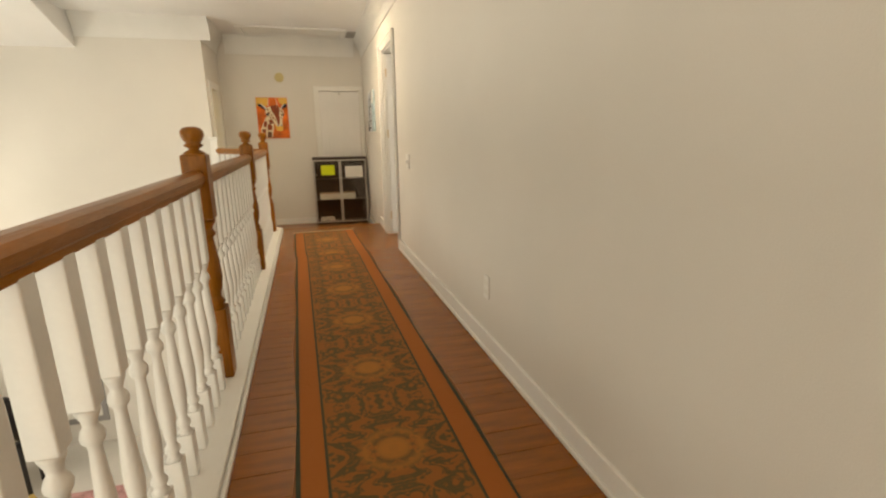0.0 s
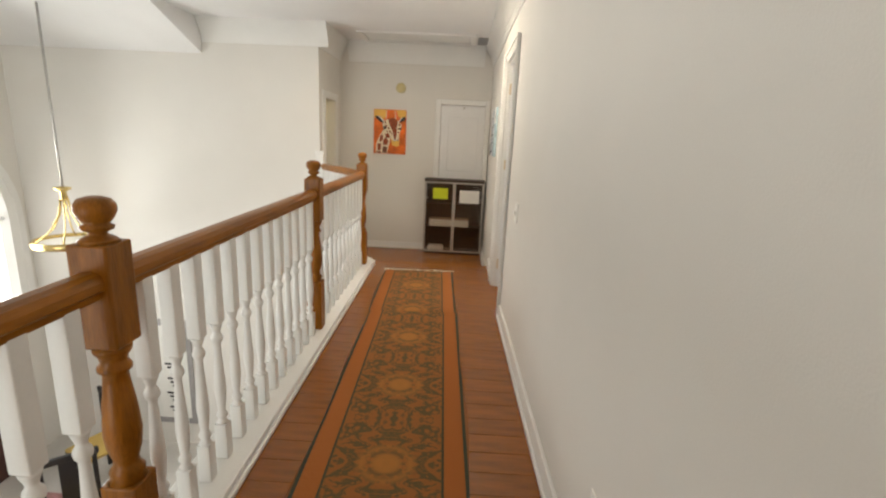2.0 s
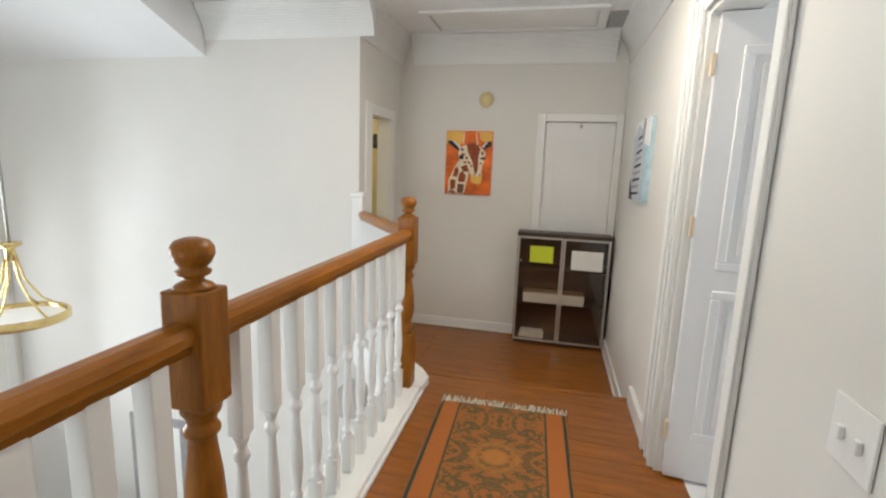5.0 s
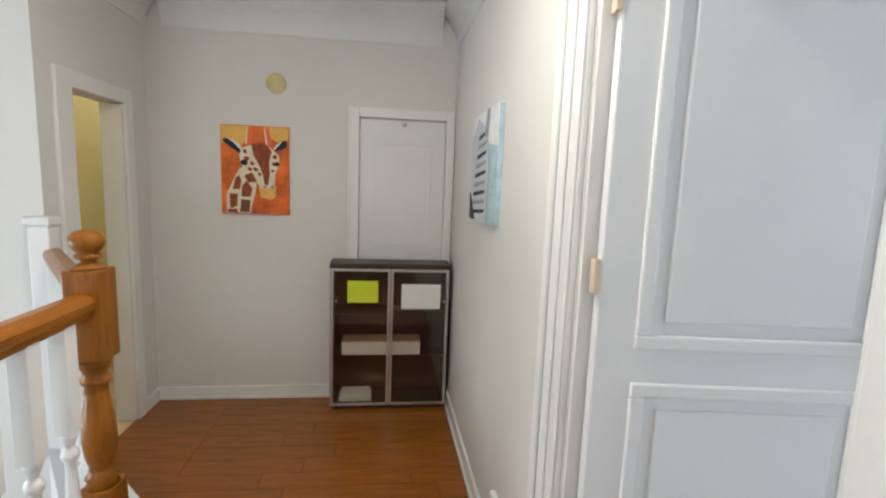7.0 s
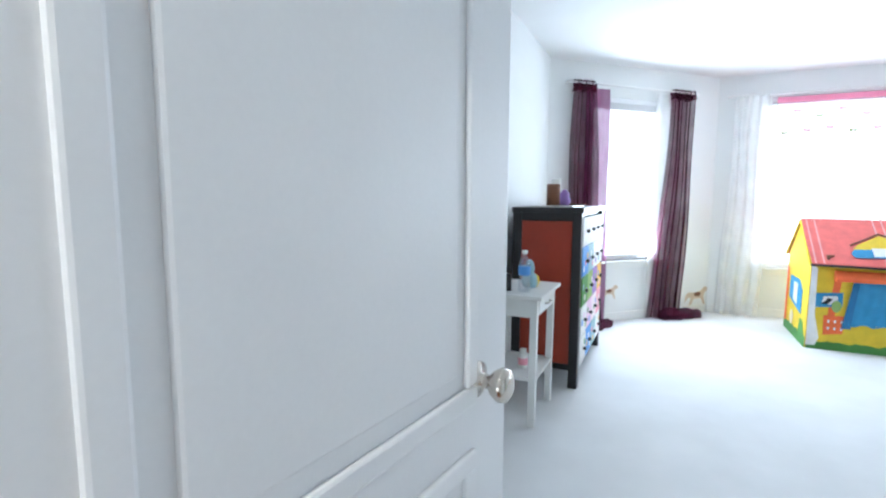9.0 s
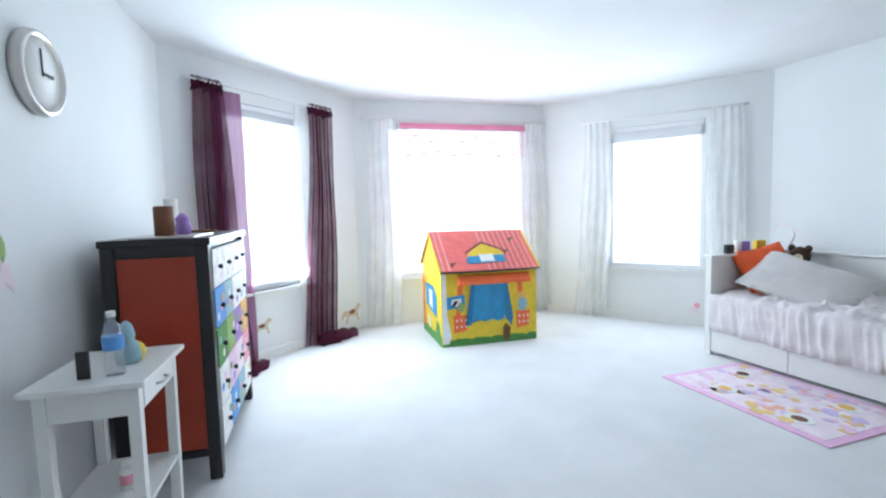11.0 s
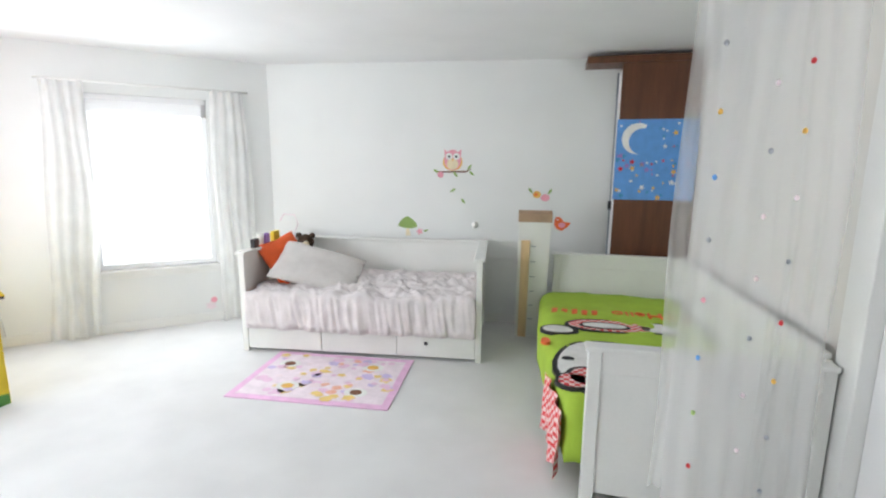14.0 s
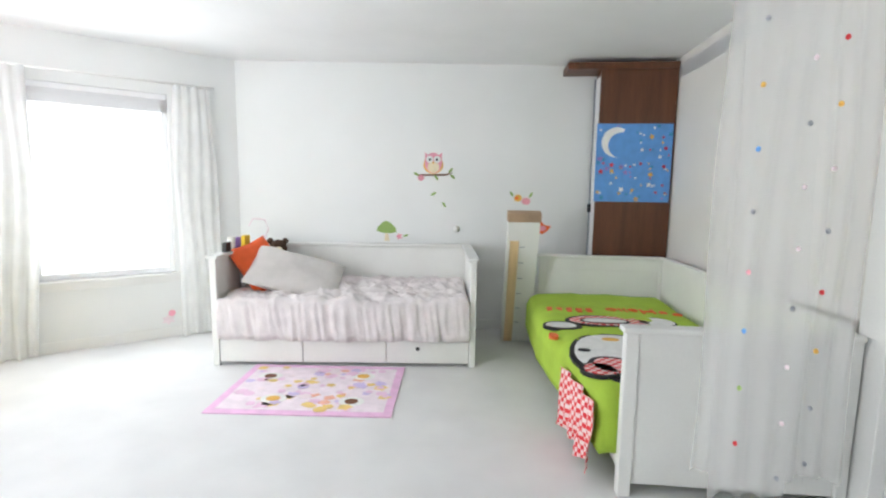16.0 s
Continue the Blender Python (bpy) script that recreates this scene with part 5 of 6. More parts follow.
part("face", lathe([(0.146, -0.028), (0.146, -0.033), (0.01, -0.034)], 32, axis="y"), PAPER, clk)
part("hand", boxes((-0.005, -0.038, -0.01, 0.005, -0.036, 0.10)), BLACK, clk)
part("hand", boxes((-0.01, -0.041, -0.006, 0.075, -0.039, 0.006)), BLACK, clk)

# ---- bedroom: daybed by the south wall ----
DB = pose(1.862, 2.905, 0, 0, 0, 5.9)


def daybed(m, length, depth, h, label, arm_left=True, group=""):
    """White slatted-panel daybed; local x along it, y to its front 0 and back -depth."""
    b = thing("daybed", label, "bed", m, group)
    t = 0.05
    for x in (0, length - t):
        arm = part("end_panel", boxes((x + 0.012, -depth + 0.05, 0.05, x + t - 0.012, -0.05, h - 0.03), bevel=0.003), WHITEF, b)
        part("post", boxes((x, -0.05, 0, x + t, 0, h - 0.025), bevel=0.005), WHITEF, b)
        part("post", boxes((x, -depth, 0, x + t, -depth + 0.05, h - 0.025), bevel=0.005), WHITEF, b)
        part("cap_rail", boxes((x - 0.02, -depth - 0.01, h - 0.025, x + t + 0.02, 0.02, h), bevel=0.006), WHITEF, b)
    part("back_panel", boxes((t, -depth + 0.01, 0.20, length - t, -depth + 0.035, h - 0.03), bevel=0.003), WHITEF, b)
    part("back_cap", boxes((t + 0.02, -depth - 0.01, h - 0.025, length - t - 0.02, -depth + 0.06, h), bevel=0.005), WHITEF, b)
    for k in range(3):
        w = (length - 2 * t) / 3
        d = part("drawer", boxes((t + k * w + 0.003, -0.028, 0.03, t + (k + 1) * w - 0.003, -0.008, 0.25), bevel=0.003), WHITEF, b)
        if k == 0:
            part("knob", lathe([(0.012, 0), (0.016, 0.012), (0.01, 0.02)], 12, (t + w * 0.62, -0.008, 0.15), axis="y"), BLACK, d, "dark drawer knob")
    part("base", boxes((t, -depth + 0.04, 0.03, length - t, -0.03, 0.26), bevel=0.003), WHITEF, b)
    return b


daybed(DB, 2.05, 1.02, 0.87, "white daybed with three drawers, made up, by the wall")


def bumpy(x0, x1, y0, y1, z0, z1, amp, scale, seed, nx=40, ny=24, rounding=0.05, fine=0.0):
    """A stuffed slab with a wrinkled upper side."""
    bm = bmesh.new()
    nz = 5
    def top(u, v):
        e = min(u, 1 - u) * (x1 - x0), min(v, 1 - v) * (y1 - y0)
        r = min(1, min(e) / rounding)
        q = Vector((u * (x1 - x0) * scale, v * (y1 - y0) * scale, seed))
        return z1 - rounding * 0.7 * (1 - math.sqrt(max(0, 1 - (1 - r) ** 2))) + amp * (noise.noise(q) + 0.5 * noise.noise(q * 2.3) + 0.6 * abs(noise.noise(Vector((q.x * 2.2 + q.y, q.y * 0.4, seed))))) + fine * (0.5 - abs(noise.noise(Vector((q.x * 1.9 + q.y * 1.1, q.y * 1.2, seed + 5)))) - 0.6 * abs(noise.noise(q * 4.1)))
    grid = [[bm.verts.new((x0 + (x1 - x0) * i / nx, y0 + (y1 - y0) * j / ny, top(i / nx, j / ny))) for j in range(ny + 1)] for i in range(nx + 1)]
    for i in range(nx):
        for j in range(ny):
            bm.faces.new((grid[i][j], grid[i + 1][j], grid[i + 1][j + 1], grid[i][j + 1])).smooth = True
    rim = [grid[i][0] for i in range(nx + 1)] + [grid[nx][j] for j in range(1, ny + 1)] + [grid[i][ny] for i in range(nx - 1, -1, -1)] + [grid[0][j] for j in range(ny - 1, 0, -1)]
    last = rim
    for k in range(1, nz + 1):
        f = k / nz
        row = []
        for n_, v in enumerate(rim):
            w = amp * (1.6 * f * noise.noise(Vector((n_ * 0.19 + 1.2 * f, seed, 0.5))) + 0.9 * noise.noise(Vector((n_ * 0.47 - 1.5 * f, seed, 2.5))) + 0.5 * noise.noise(Vector((n_ * 0.05, seed, 7))))
            cx, cy = (x0 + x1) / 2, (y0 + y1) / 2
            d = Vector((v.co.x - cx, v.co.y - cy, 0)).normalized()
            row.append(bm.verts.new((v.co.x + d.x * w * 0.4, v.co.y + d.y * w, v.co.z + (z0 - v.co.z) * f)))
        for n_ in range(len(rim)):
            a, b2 = n_, (n_ + 1) % len(rim)
            bm.faces.new((last[a], row[a], row[b2], last[b2])).smooth = True
        last = row
    bm.faces.new(last)
    bmesh.ops.recalc_face_normals(bm, faces=bm.faces[:])
    return bm


bed = solid("duvet", bumpy(0.055, 1.995, -0.95, 0.035, 0.22, 0.545, 0.034, 7, 3, nx=150, ny=80, fine=0.016), DUVET, "crumpled pale pink duvet spread over the daybed", "duvet")
bed.matrix_world = DB


def cushion(w, h, t, seed):
    bm = bmesh.new()
    bmesh.ops.create_grid(bm, x_segments=18, y_segments=14, size=0.5)
    back = bmesh.ops.duplicate(bm, geom=bm.verts[:] + bm.edges[:] + bm.faces[:])
    low = {g for g in back["geom"] if isinstance(g, bmesh.types.BMVert)}
    for v in bm.verts:
        u, q = v.co.x * 2, v.co.y * 2
        k = (1 - u ** 4) * (1 - q ** 4)
        s = -1 if v in low else 1
        pinch = 1 - 0.06 * (1 - abs(u * q))
        v.co = Vector((u * w / 2 * pinch, q * h / 2 * pinch, s * t / 2 * k ** 0.6 + 0.012 * noise.noise(Vector((u * 3, q * 3, seed + s)))))
    bmesh.ops.remove_doubles(bm, verts=bm.verts[:], dist=0.002)
    bmesh.ops.recalc_face_normals(bm, faces=bm.faces[:])
    for f in bm.faces:
        f.smooth = True
    return bm


c1 = solid("orange_pillow", cushion(0.62, 0.46, 0.13, 1), ORANGE, "orange pillow leaning in the daybed corner", "pillow")
c1.matrix_world = DB @ pose(1.79, -0.46, 0.655, -22, -58, 0)
c2 = solid("grey_pillow", cushion(0.78, 0.52, 0.15, 2), GREYP, "pale grey pillow leaning on the orange one", "pillow")
c2.matrix_world = DB @ pose(1.50, -0.40, 0.665, -30, -16, 12)
bear = thing("plush_bear", "small dark brown plush bear on the daybed's end", "plush toy", DB @ pose(1.80, -0.82, 0.66))
bm = bmesh.new()
bmesh.ops.create_icosphere(bm, subdivisions=2, radius=0.10, matrix=Matrix.Translation((0, 0, 0.0)) @ Matrix.Diagonal((1, 0.9, 1.3, 1)))
part("body", bm, FUR, bear)
bm = bmesh.new()
bmesh.ops.create_icosphere(bm, subdivisions=2, radius=0.085, matrix=Matrix.Translation((0, 0, 0.17)))
for s in (-1, 1):
    bmesh.ops.create_icosphere(bm, subdivisions=2, radius=0.03, matrix=Matrix.Translation((s * 0.07, 0, 0.24)))
part("head", bm, FUR, bear)
bm = bmesh.new()
bmesh.ops.create_icosphere(bm, subdivisions=2, radius=0.035, matrix=Matrix.Translation((-0.03, 0.07, 0.16)))
part("muzzle", bm, C_CREAM, bear)
for nm, x, y, mtl, w, h, lab in (("photo_frame", 2.02, -0.22, BLACK, 0.09, 0.08, "small dark photo frame on the daybed arm"), ("purple_box", 2.02, -0.42, C_PURP, 0.08, 0.10, "small purple and white box on the daybed arm"), ("yellow_box", 2.02, -0.60, C_YEL, 0.12, 0.10, "small yellow box on the daybed arm"), ("white_cup", 2.02, -0.34, PAPER, 0.06, 0.11, "small white cup on the daybed arm")):
    o = solid(nm, boxes((x - 0.03, y - w / 2, 0.87, x + 0.01, y + w / 2, 0.87 + h), bevel=0.006) if nm != "white_cup" else lathe([(0.025, 0.87), (0.032, 0.87 + h), (0.028, 0.87 + h)], 14, (x, y, 0)), mtl, lab, "box" if "box" in nm else nm.split("_")[1])
    o.matrix_world = DB
o = solid("reading_lamp", tube([(1.98, -0.93, 0.87), (1.93, -0.95, 1.00), (1.96, -0.94, 1.09), (2.06, -0.92, 1.10), (2.10, -0.90, 1.03)], 0.007), C_PALE, "thin bent pale reading lamp behind the bear", "lamp")
o.matrix_world = DB
stool = thing("bedside_stool", "white wooden stool behind the daybed's end", "stool", pose(4.0, 2.50, 0, 0, 0, 40))
for x in (0, 0.20):
    for y in (0, 0.20):
        part("leg", boxes((x, y, 0, x + 0.035, y + 0.035, 0.75), bevel=0.004), WHITEF, stool)
part("seat", boxes((-0.01, -0.01, 0.75, 0.245, 0.245, 0.772), bevel=0.004), WHITEF, stool)
part("stretcher", boxes((0.035, 0.008, 0.35, 0.20, 0.028, 0.375), (0.008, 0.035, 0.35, 0.028, 0.20, 0.375), bevel=0.003), WHITEF, stool)

# ---- bedroom: play rug ----
rg = thing("play_rug", "pink printed play rug with flowers and cakes on the carpet", "rug", pose(2.96, 3.435, 0, 0, 0, 4.0))
part("mat", boxes((-0.585, -0.41, 0.001, 0.585, 0.41, 0.009), bevel=0.003), plain("rug_border", (0.82, 0.52, 0.74), 0.9), rg)
part("field", boxes((-0.53, -0.355, 0.009, 0.53, 0.355, 0.0105)), plain("rug_pink", (0.84, 0.74, 0.80), 0.9), rg)
rnd = random.Random(5)
C_PEACH, C_MAUVE, C_BUTTER = plain("print_peach", (0.84, 0.45, 0.34)), plain("print_mauve", (0.62, 0.52, 0.76)), plain("print_butter", (0.84, 0.62, 0.22))
pal = (C_BUTTER, C_LILAC, C_MAUVE, C_PEACH, C_LILAC, C_BUTTER, C_PALE, C_BUTTER, C_LILAC, C_MAUVE, C_LILAC)
for k in range(90):
    x, y = rnd.uniform(-0.52, 0.52), rnd.uniform(-0.35, 0.35)
    r = rnd.uniform(0.014, 0.045)
    n = rnd.choice((5, 7, 12))
    out = [(x + r * (1 + (0.35 if (j % 2 and n < 12) else 0)) * math.cos(6.283 * j / (2 * n)), y + r * rnd.uniform(0.6, 1.0) * (1 + (0.35 if (j % 2 and n < 12) else 0)) * math.sin(6.283 * j / (2 * n))) for j in range(2 * n)]
    part("motif", prism(out, 0.0105 + 0.0004 * (k % 4), 0.0125 + 0.0004 * (k % 4), "z"), pal[k % 11], rg)
for x, y in ((-0.30, -0.20), (0.38, -0.17), (-0.30, 0.22), (0.22, 0.20)):
    part("flower", prism(disc(x, y, 0.085, 0.065, 16), 0.0105, 0.0135, "z"), C_WHITE, rg)
    part("flower_heart", prism(disc(x, y, 0.045, 0.038, 12), 0.0135, 0.0155, "z"), C_GOLD if x * y > 0 else C_BROWN, rg)

# ---- bedroom: wall stickers ----
def on_wall(x, z):
    """On the south bedroom wall, facing the room."""
    y = 1.615 + (x - 0.10) * (0.43 / 4.12)
    return pose(x, y + 0.001, z, 0, 0, 186)


def sticker(name, label, m, shapes, group=""):
    s = thing(name, label, "wall sticker", m, group)
    for nm, outl, mt, k in shapes:
        flat(outl, I4, s, nm, mt, 0.0012, 0.0012 * k)
    return s


def leaf(x, z, a, r=0.035):
    return [(x + r * math.cos(a) * t - 0.4 * r * math.sin(a) * w, z + r * math.sin(a) * t + 0.4 * r * math.cos(a) * w) for t, w in ((-1, 0), (-0.4, 0.8), (0.4, 0.8), (1, 0), (0.4, -0.8), (-0.4, -0.8))]


sticker("owl_sticker", "pink and orange owl on a branch wall sticker", on_wall(2.33, 1.655), (
    ("wing", disc(0, -0.02, 0.098, 0.085), C_GOLD, 0), ("body", disc(0, 0.0, 0.085, 0.10), C_PINK, 1), ("belly", disc(0, -0.04, 0.058, 0.055), C_CREAM, 2),
    ("tuft", [(-0.085, 0.105), (-0.05, 0.07), (0.05, 0.07), (0.085, 0.105), (0.08, 0.03), (-0.08, 0.03)], C_PINK, 1),
    ("eye", disc(-0.037, 0.035, 0.034, 0.034), C_WHITE, 3), ("eye", disc(0.037, 0.035, 0.034, 0.034), C_WHITE, 3),
    ("pupil", disc(-0.034, 0.033, 0.012, 0.012, 10), C_BLACK, 4), ("pupil", disc(0.034, 0.033, 0.012, 0.012, 10), C_BLACK, 4), ("beak", [(-0.012, 0.01), (0.012, 0.01), (0, -0.015)], C_GOLD, 4),
    ("branch", [(-0.15, -0.112), (0.13, -0.105), (0.20, -0.085), (0.13, -0.122), (-0.15, -0.125)], C_BROWN, 2),
    ("leaf", leaf(-0.165, -0.11, 2.6), C_LEAF, 3), ("leaf", leaf(0.17, -0.07, 0.9), C_LEAF, 3), ("leaf", leaf(0.19, -0.13, -0.7), C_LEAF, 3), ("leaf", leaf(0.03, -0.14, -0.9), C_LEAF, 3),
    ("blossom", disc(-0.12, -0.145, 0.032, 0.03, 8), C_PINK, 3)))
sticker("leaf_sticker", "small falling green leaf wall sticker", on_wall(2.325, 1.355), (("leaf", leaf(0, 0, 0.5), C_LEAF, 0),), "leaf stickers")
sticker("leaf_sticker", "small falling green leaf wall sticker", on_wall(2.22, 1.25), (("leaf", leaf(0, 0, -0.9), C_LEAF, 0),), "leaf stickers")
sticker("tree_sticker", "green tree and pink flower wall sticker", on_wall(2.785, 0.985), (
    ("trunk", [(-0.022, -0.10), (0.03, -0.10), (0.012, -0.02), (-0.012, -0.02)], C_CREAM, 0),
    ("crown", [(-0.10, 0.0), (-0.085, 0.04), (-0.04, 0.085), (0.0, 0.10), (0.045, 0.075), (0.09, 0.03), (0.10, -0.01), (0.04, -0.025), (-0.04, -0.022)], C_LEAF, 1),
    ("flower", [(0.125 + 0.038 * (1 if j % 2 else 0.5) * math.cos(6.283 * j / 10), -0.055 + 0.038 * (1 if j % 2 else 0.5) * math.sin(6.283 * j / 10)) for j in range(10)], C_PINK, 1), ("leaf", leaf(0.19, -0.045, 0.3, 0.03), C_LEAF, 1)))
sticker("red_bird_sticker", "red bird wall sticker", on_wall(1.24, 1.04), (
    ("body", [(-0.075, 0.03), (-0.06, 0.07), (-0.02, 0.065), (0.02, 0.02), (0.085, 0.01), (0.05, -0.035), (0.0, -0.07), (-0.05, -0.055), (-0.075, -0.01)], C_ORG, 0),
    ("wing", disc(0.0, -0.012, 0.035, 0.026, 12), C_PINK, 1), ("eye", disc(-0.045, 0.04, 0.008, 0.008, 8), C_WHITE, 1)))
sticker("yellow_bird_sticker", "yellow and pink bird on a twig wall sticker", on_wall(1.475, 1.325), (
    ("body", disc(-0.02, 0.0, 0.04, 0.035, 12), C_GOLD, 0), ("blossom", disc(0.06, -0.03, 0.045, 0.035, 10), C_PINK, 1), ("leaf", leaf(-0.085, 0.04, 2.2), C_LEAF, 1), ("leaf", leaf(0.105, 0.03, 1.0), C_LEAF, 1), ("wing", disc(-0.03, 0.0, 0.018, 0.014, 8), C_ORG, 1)))
sticker("butterfly_sticker", "faded pink and green butterfly on the white wall", pose(2.55, 7.449, 1.13), (
    ("wing", [(-0.03, 0.0), (-0.05, -0.08), (0.0, -0.03), (0.05, -0.08), (0.035, 0.02), (0.0, 0.05)], C_PALE, 0), ("leaf", leaf(0.0, 0.09, 1.6, 0.05), C_LEAF, 1)))
hook = solid("wall_hook", lathe([(0.03, 0), (0.034, 0.01), (0.02, 0.02), (0.01, 0.04)], 14, (0, 0, 0), axis="y"), PAPER, "small white plastic hook on the wall", "hook")
hook.matrix_world = on_wall(2.095, 1.01) @ pose(0, 0, 0, 0, 0, 180)
HORSE = [(-0.17, 0.02), (-0.14, 0.055), (-0.02, 0.05), (0.06, 0.075), (0.10, 0.115), (0.15, 0.10), (0.165, 0.07), (0.11, 0.05), (0.09, 0.0), (0.12, -0.09), (0.10, -0.10), (0.06, -0.02), (-0.05, -0.02), (-0.09, -0.10), (-0.115, -0.095), (-0.09, -0.01), (-0.13, 0.0), (-0.18, -0.06)]
for m, sc_ in ((BAYL @ pose(0.14, 0.001, 0.18, 0, 0, 180), 1.0), (BAYL @ pose(1.35, 0.001, 0.30, 0, 0, 180), 0.7), (pose(1.55, 7.449, 0.33), 1.6)):
    hs = sticker("horse_sticker", "cream and tan horse wall sticker low on the wall", m, (("body", [(a * sc_, b * sc_) for a, b in HORSE], plain("horse_tan" + str(sc_), (0.62, 0.50, 0.38)), 0), ("saddle", disc(0.0, 0.03 * sc_, 0.05 * sc_, 0.025 * sc_, 10), C_BROWN, 1)), "horse stickers")
sticker("flower_sticker", "pink flower wall sticker by the skirting", BAYR @ pose(0.66, 0.001, 0.16, 0, 0, 180), (("petals", [(0.06 * (1 if j % 2 else 0.6) * math.cos(6.283 * j / 12), 0.05 * (1 if j % 2 else 0.6) * math.sin(6.283 * j / 12)) for j in range(12)], C_PALE, 0), ("blossom", disc(0.03, 0.06, 0.03, 0.03, 10), C_PINK, 1)))

# ---- bedroom: growth board, wardrobe and second bed ----
gb = thing("growth_board", "white growth panel with pine ruler leaning on the wall", "board", pose(1.505, 2.16, 0.0, 16.5, 0, 184) @ pose(0, 0, 0))
GH = 1.26
part("panel", boxes((-0.135, 0, 0.0, 0.135, 0.07, GH - 0.08), bevel=0.003), WHITEF, gb)
part("cardboard_cap", boxes((-0.14, -0.006, GH - 0.08, 0.14, 0.076, GH), bevel=0.004), KRAFT, gb, "brown cardboard sleeve")
part("ruler", boxes((-0.11, -0.016, 0.0, -0.035, 0.0, GH - 0.25), bevel=0.002), PALEWOOD, gb, "pale pine strip")
for k in range(6):
    part("mark", boxes((-0.025, -0.003, 0.20 + 0.15 * k, 0.02, 0.0, 0.206 + 0.15 * k)), C_GREY, gb)

wd = thing("wardrobe", "walnut wardrobe with white sliding doors and a blue star poster", "wardrobe")
part("side_panel", boxes((0.13, 1.955, 0, 0.80, 1.985, 2.53), bevel=0.002), WALNUT, wd)
part("carcass", boxes((0.13, 1.72, 0, 0.78, 1.955, 2.53)), WALNUT, wd)
part("door", boxes((0.78, 1.73, 0.04, 0.80, 1.953, 2.44), bevel=0.002), DOORW, wd, "pale sliding door")
part("door_rail", tube([(0.812, 1.80, 0.05), (0.812, 1.80, 2.44)], 0.008), C_GREY, wd)
part("handle", boxes((0.80, 1.785, 1.20, 0.83, 1.82, 1.28), bevel=0.003), BLACK, wd)
part("cornice", boxes((0.13, 1.72, 2.49, 1.10, 2.0, 2.55), bevel=0.003), WALNUT, wd, "overhanging walnut top board")
ps = thing("star_poster", "blue poster with a white moon and many coloured stars", "poster", pose(0.48, 1.986, 1.66, 0, 0, 180))
part("sheet", boxes((-0.335, -0.003, -0.352, 0.335, 0, 0.352)), C_SKY, ps)
moon = [(-0.155 + 0.135 * math.cos(a), 0.185 + 0.135 * math.sin(a)) for a in [radians(60 + 14 * k) for k in range(15)]] + [(-0.115 + 0.115 * math.cos(a), 0.16 + 0.115 * math.sin(a)) for a in [radians(262 - 15 * k) for k in range(13)]]
flat(moon, I4, ps, "moon", C_WHITE, 0.0015, 0.003)
rnd = random.Random(9)
for k in range(95):
    x, z, r = rnd.uniform(-0.32, 0.32), rnd.uniform(-0.335, 0.335), rnd.choice((0.012, 0.015, 0.018, 0.022, 0.028))
    if math.hypot(x + 0.15, z - 0.17) < 0.16:
        continue
    a0 = rnd.uniform(0, 6)
    flat([(x + r * (1 if j % 2 else 0.45) * math.cos(a0 + 6.283 * j / 10), z + r * (1 if j % 2 else 0.45) * math.sin(a0 + 6.283 * j / 10)) for j in range(10)], I4, ps, "star", rnd.choice((C_WHITE, C_WHITE, C_GOLD, C_REDD, C_BLUE, C_PURP, C_GOLD)), 0.0012, 0.003)


def bed_two():
    """White bed along the corridor wall: head, foot and back panels."""
    b = thing("white_bed", "white panelled child's bed against the wall", "bed")
    x0, x1, y0, y1 = 0.20, 1.175, 2.12, 4.41
    for y, h, nm, xe in ((y0, 0.82, "headboard", 1.31), (y1 - 0.05, 0.795, "footboard", x1)):
        part(nm, boxes((x0 + 0.05, y + 0.012, 0.06, xe - 0.06, y + 0.038, h - 0.03), bevel=0.003), WHITEF, b)
        part("bottom_rail", boxes((x0 + 0.05, y + 0.002, 0.04, xe - 0.06, y + 0.011, 0.14), bevel=0.003), WHITEF, b)
        part("top_rail", boxes((x0 + 0.05, y + 0.039, h - 0.13, xe - 0.06, y + 0.047, h - 0.028), bevel=0.003), WHITEF, b)
        for xp in (x0, xe - 0.06):
            part("post", boxes((xp, y, 0, xp + (0.05 if xp == x0 else 0.06), y + 0.05, h - 0.025), bevel=0.005), WHITEF, b)
        part("cap_rail", boxes((x0, y - 0.015, h - 0.025, xe + 0.015, y + 0.065, h), bevel=0.006), WHITEF, b)
    part("back_panel", boxes((x0, y0 + 0.05, 0.2, x0 + 0.025, y1 - 0.05, 0.80), (x0 - 0.005, y0 + 0.07, 0.80, x0 + 0.05, y1 - 0.07, 0.825), bevel=0.003), WHITEF, b)
    part("side_rail", boxes((x1 - 0.035, y0 + 0.05, 0.10, x1 - 0.01, y1 - 0.05, 0.30), bevel=0.003), WHITEF, b)
    part("mattress", boxes((x0 + 0.06, y0 + 0.06, 0.24, x1 - 0.03, y1 - 0.06, 0.38), bevel=0.03), PAPER, b)
    return b


bed_two()
dv = thing("green_duvet", "lime green duvet with bold black and white print on the bed", "duvet")
cover = bumpy(0.24, 1.42, 2.19, 4.34, 0.17, 0.485, 0.014, 3, 11, rounding=0.14)
for v in cover.verts:
    # drawn in towards the foot
    if v.co.x > 1.0:
        v.co.x -= 0.17 * max(0, min(1, (v.co.y - 3.1) / 1.24)) * (v.co.x - 1.0) / 0.42
part("cover", cover, C_LIME, dv)
part("turned_hem", wave_sheet((1.345, 3.82), (1.275, 4.37), 0.05, 0.40, 3, 0.025, 1.0, 0.8, nz=8, seed=21), GING, dv, "red gingham underside folded out")


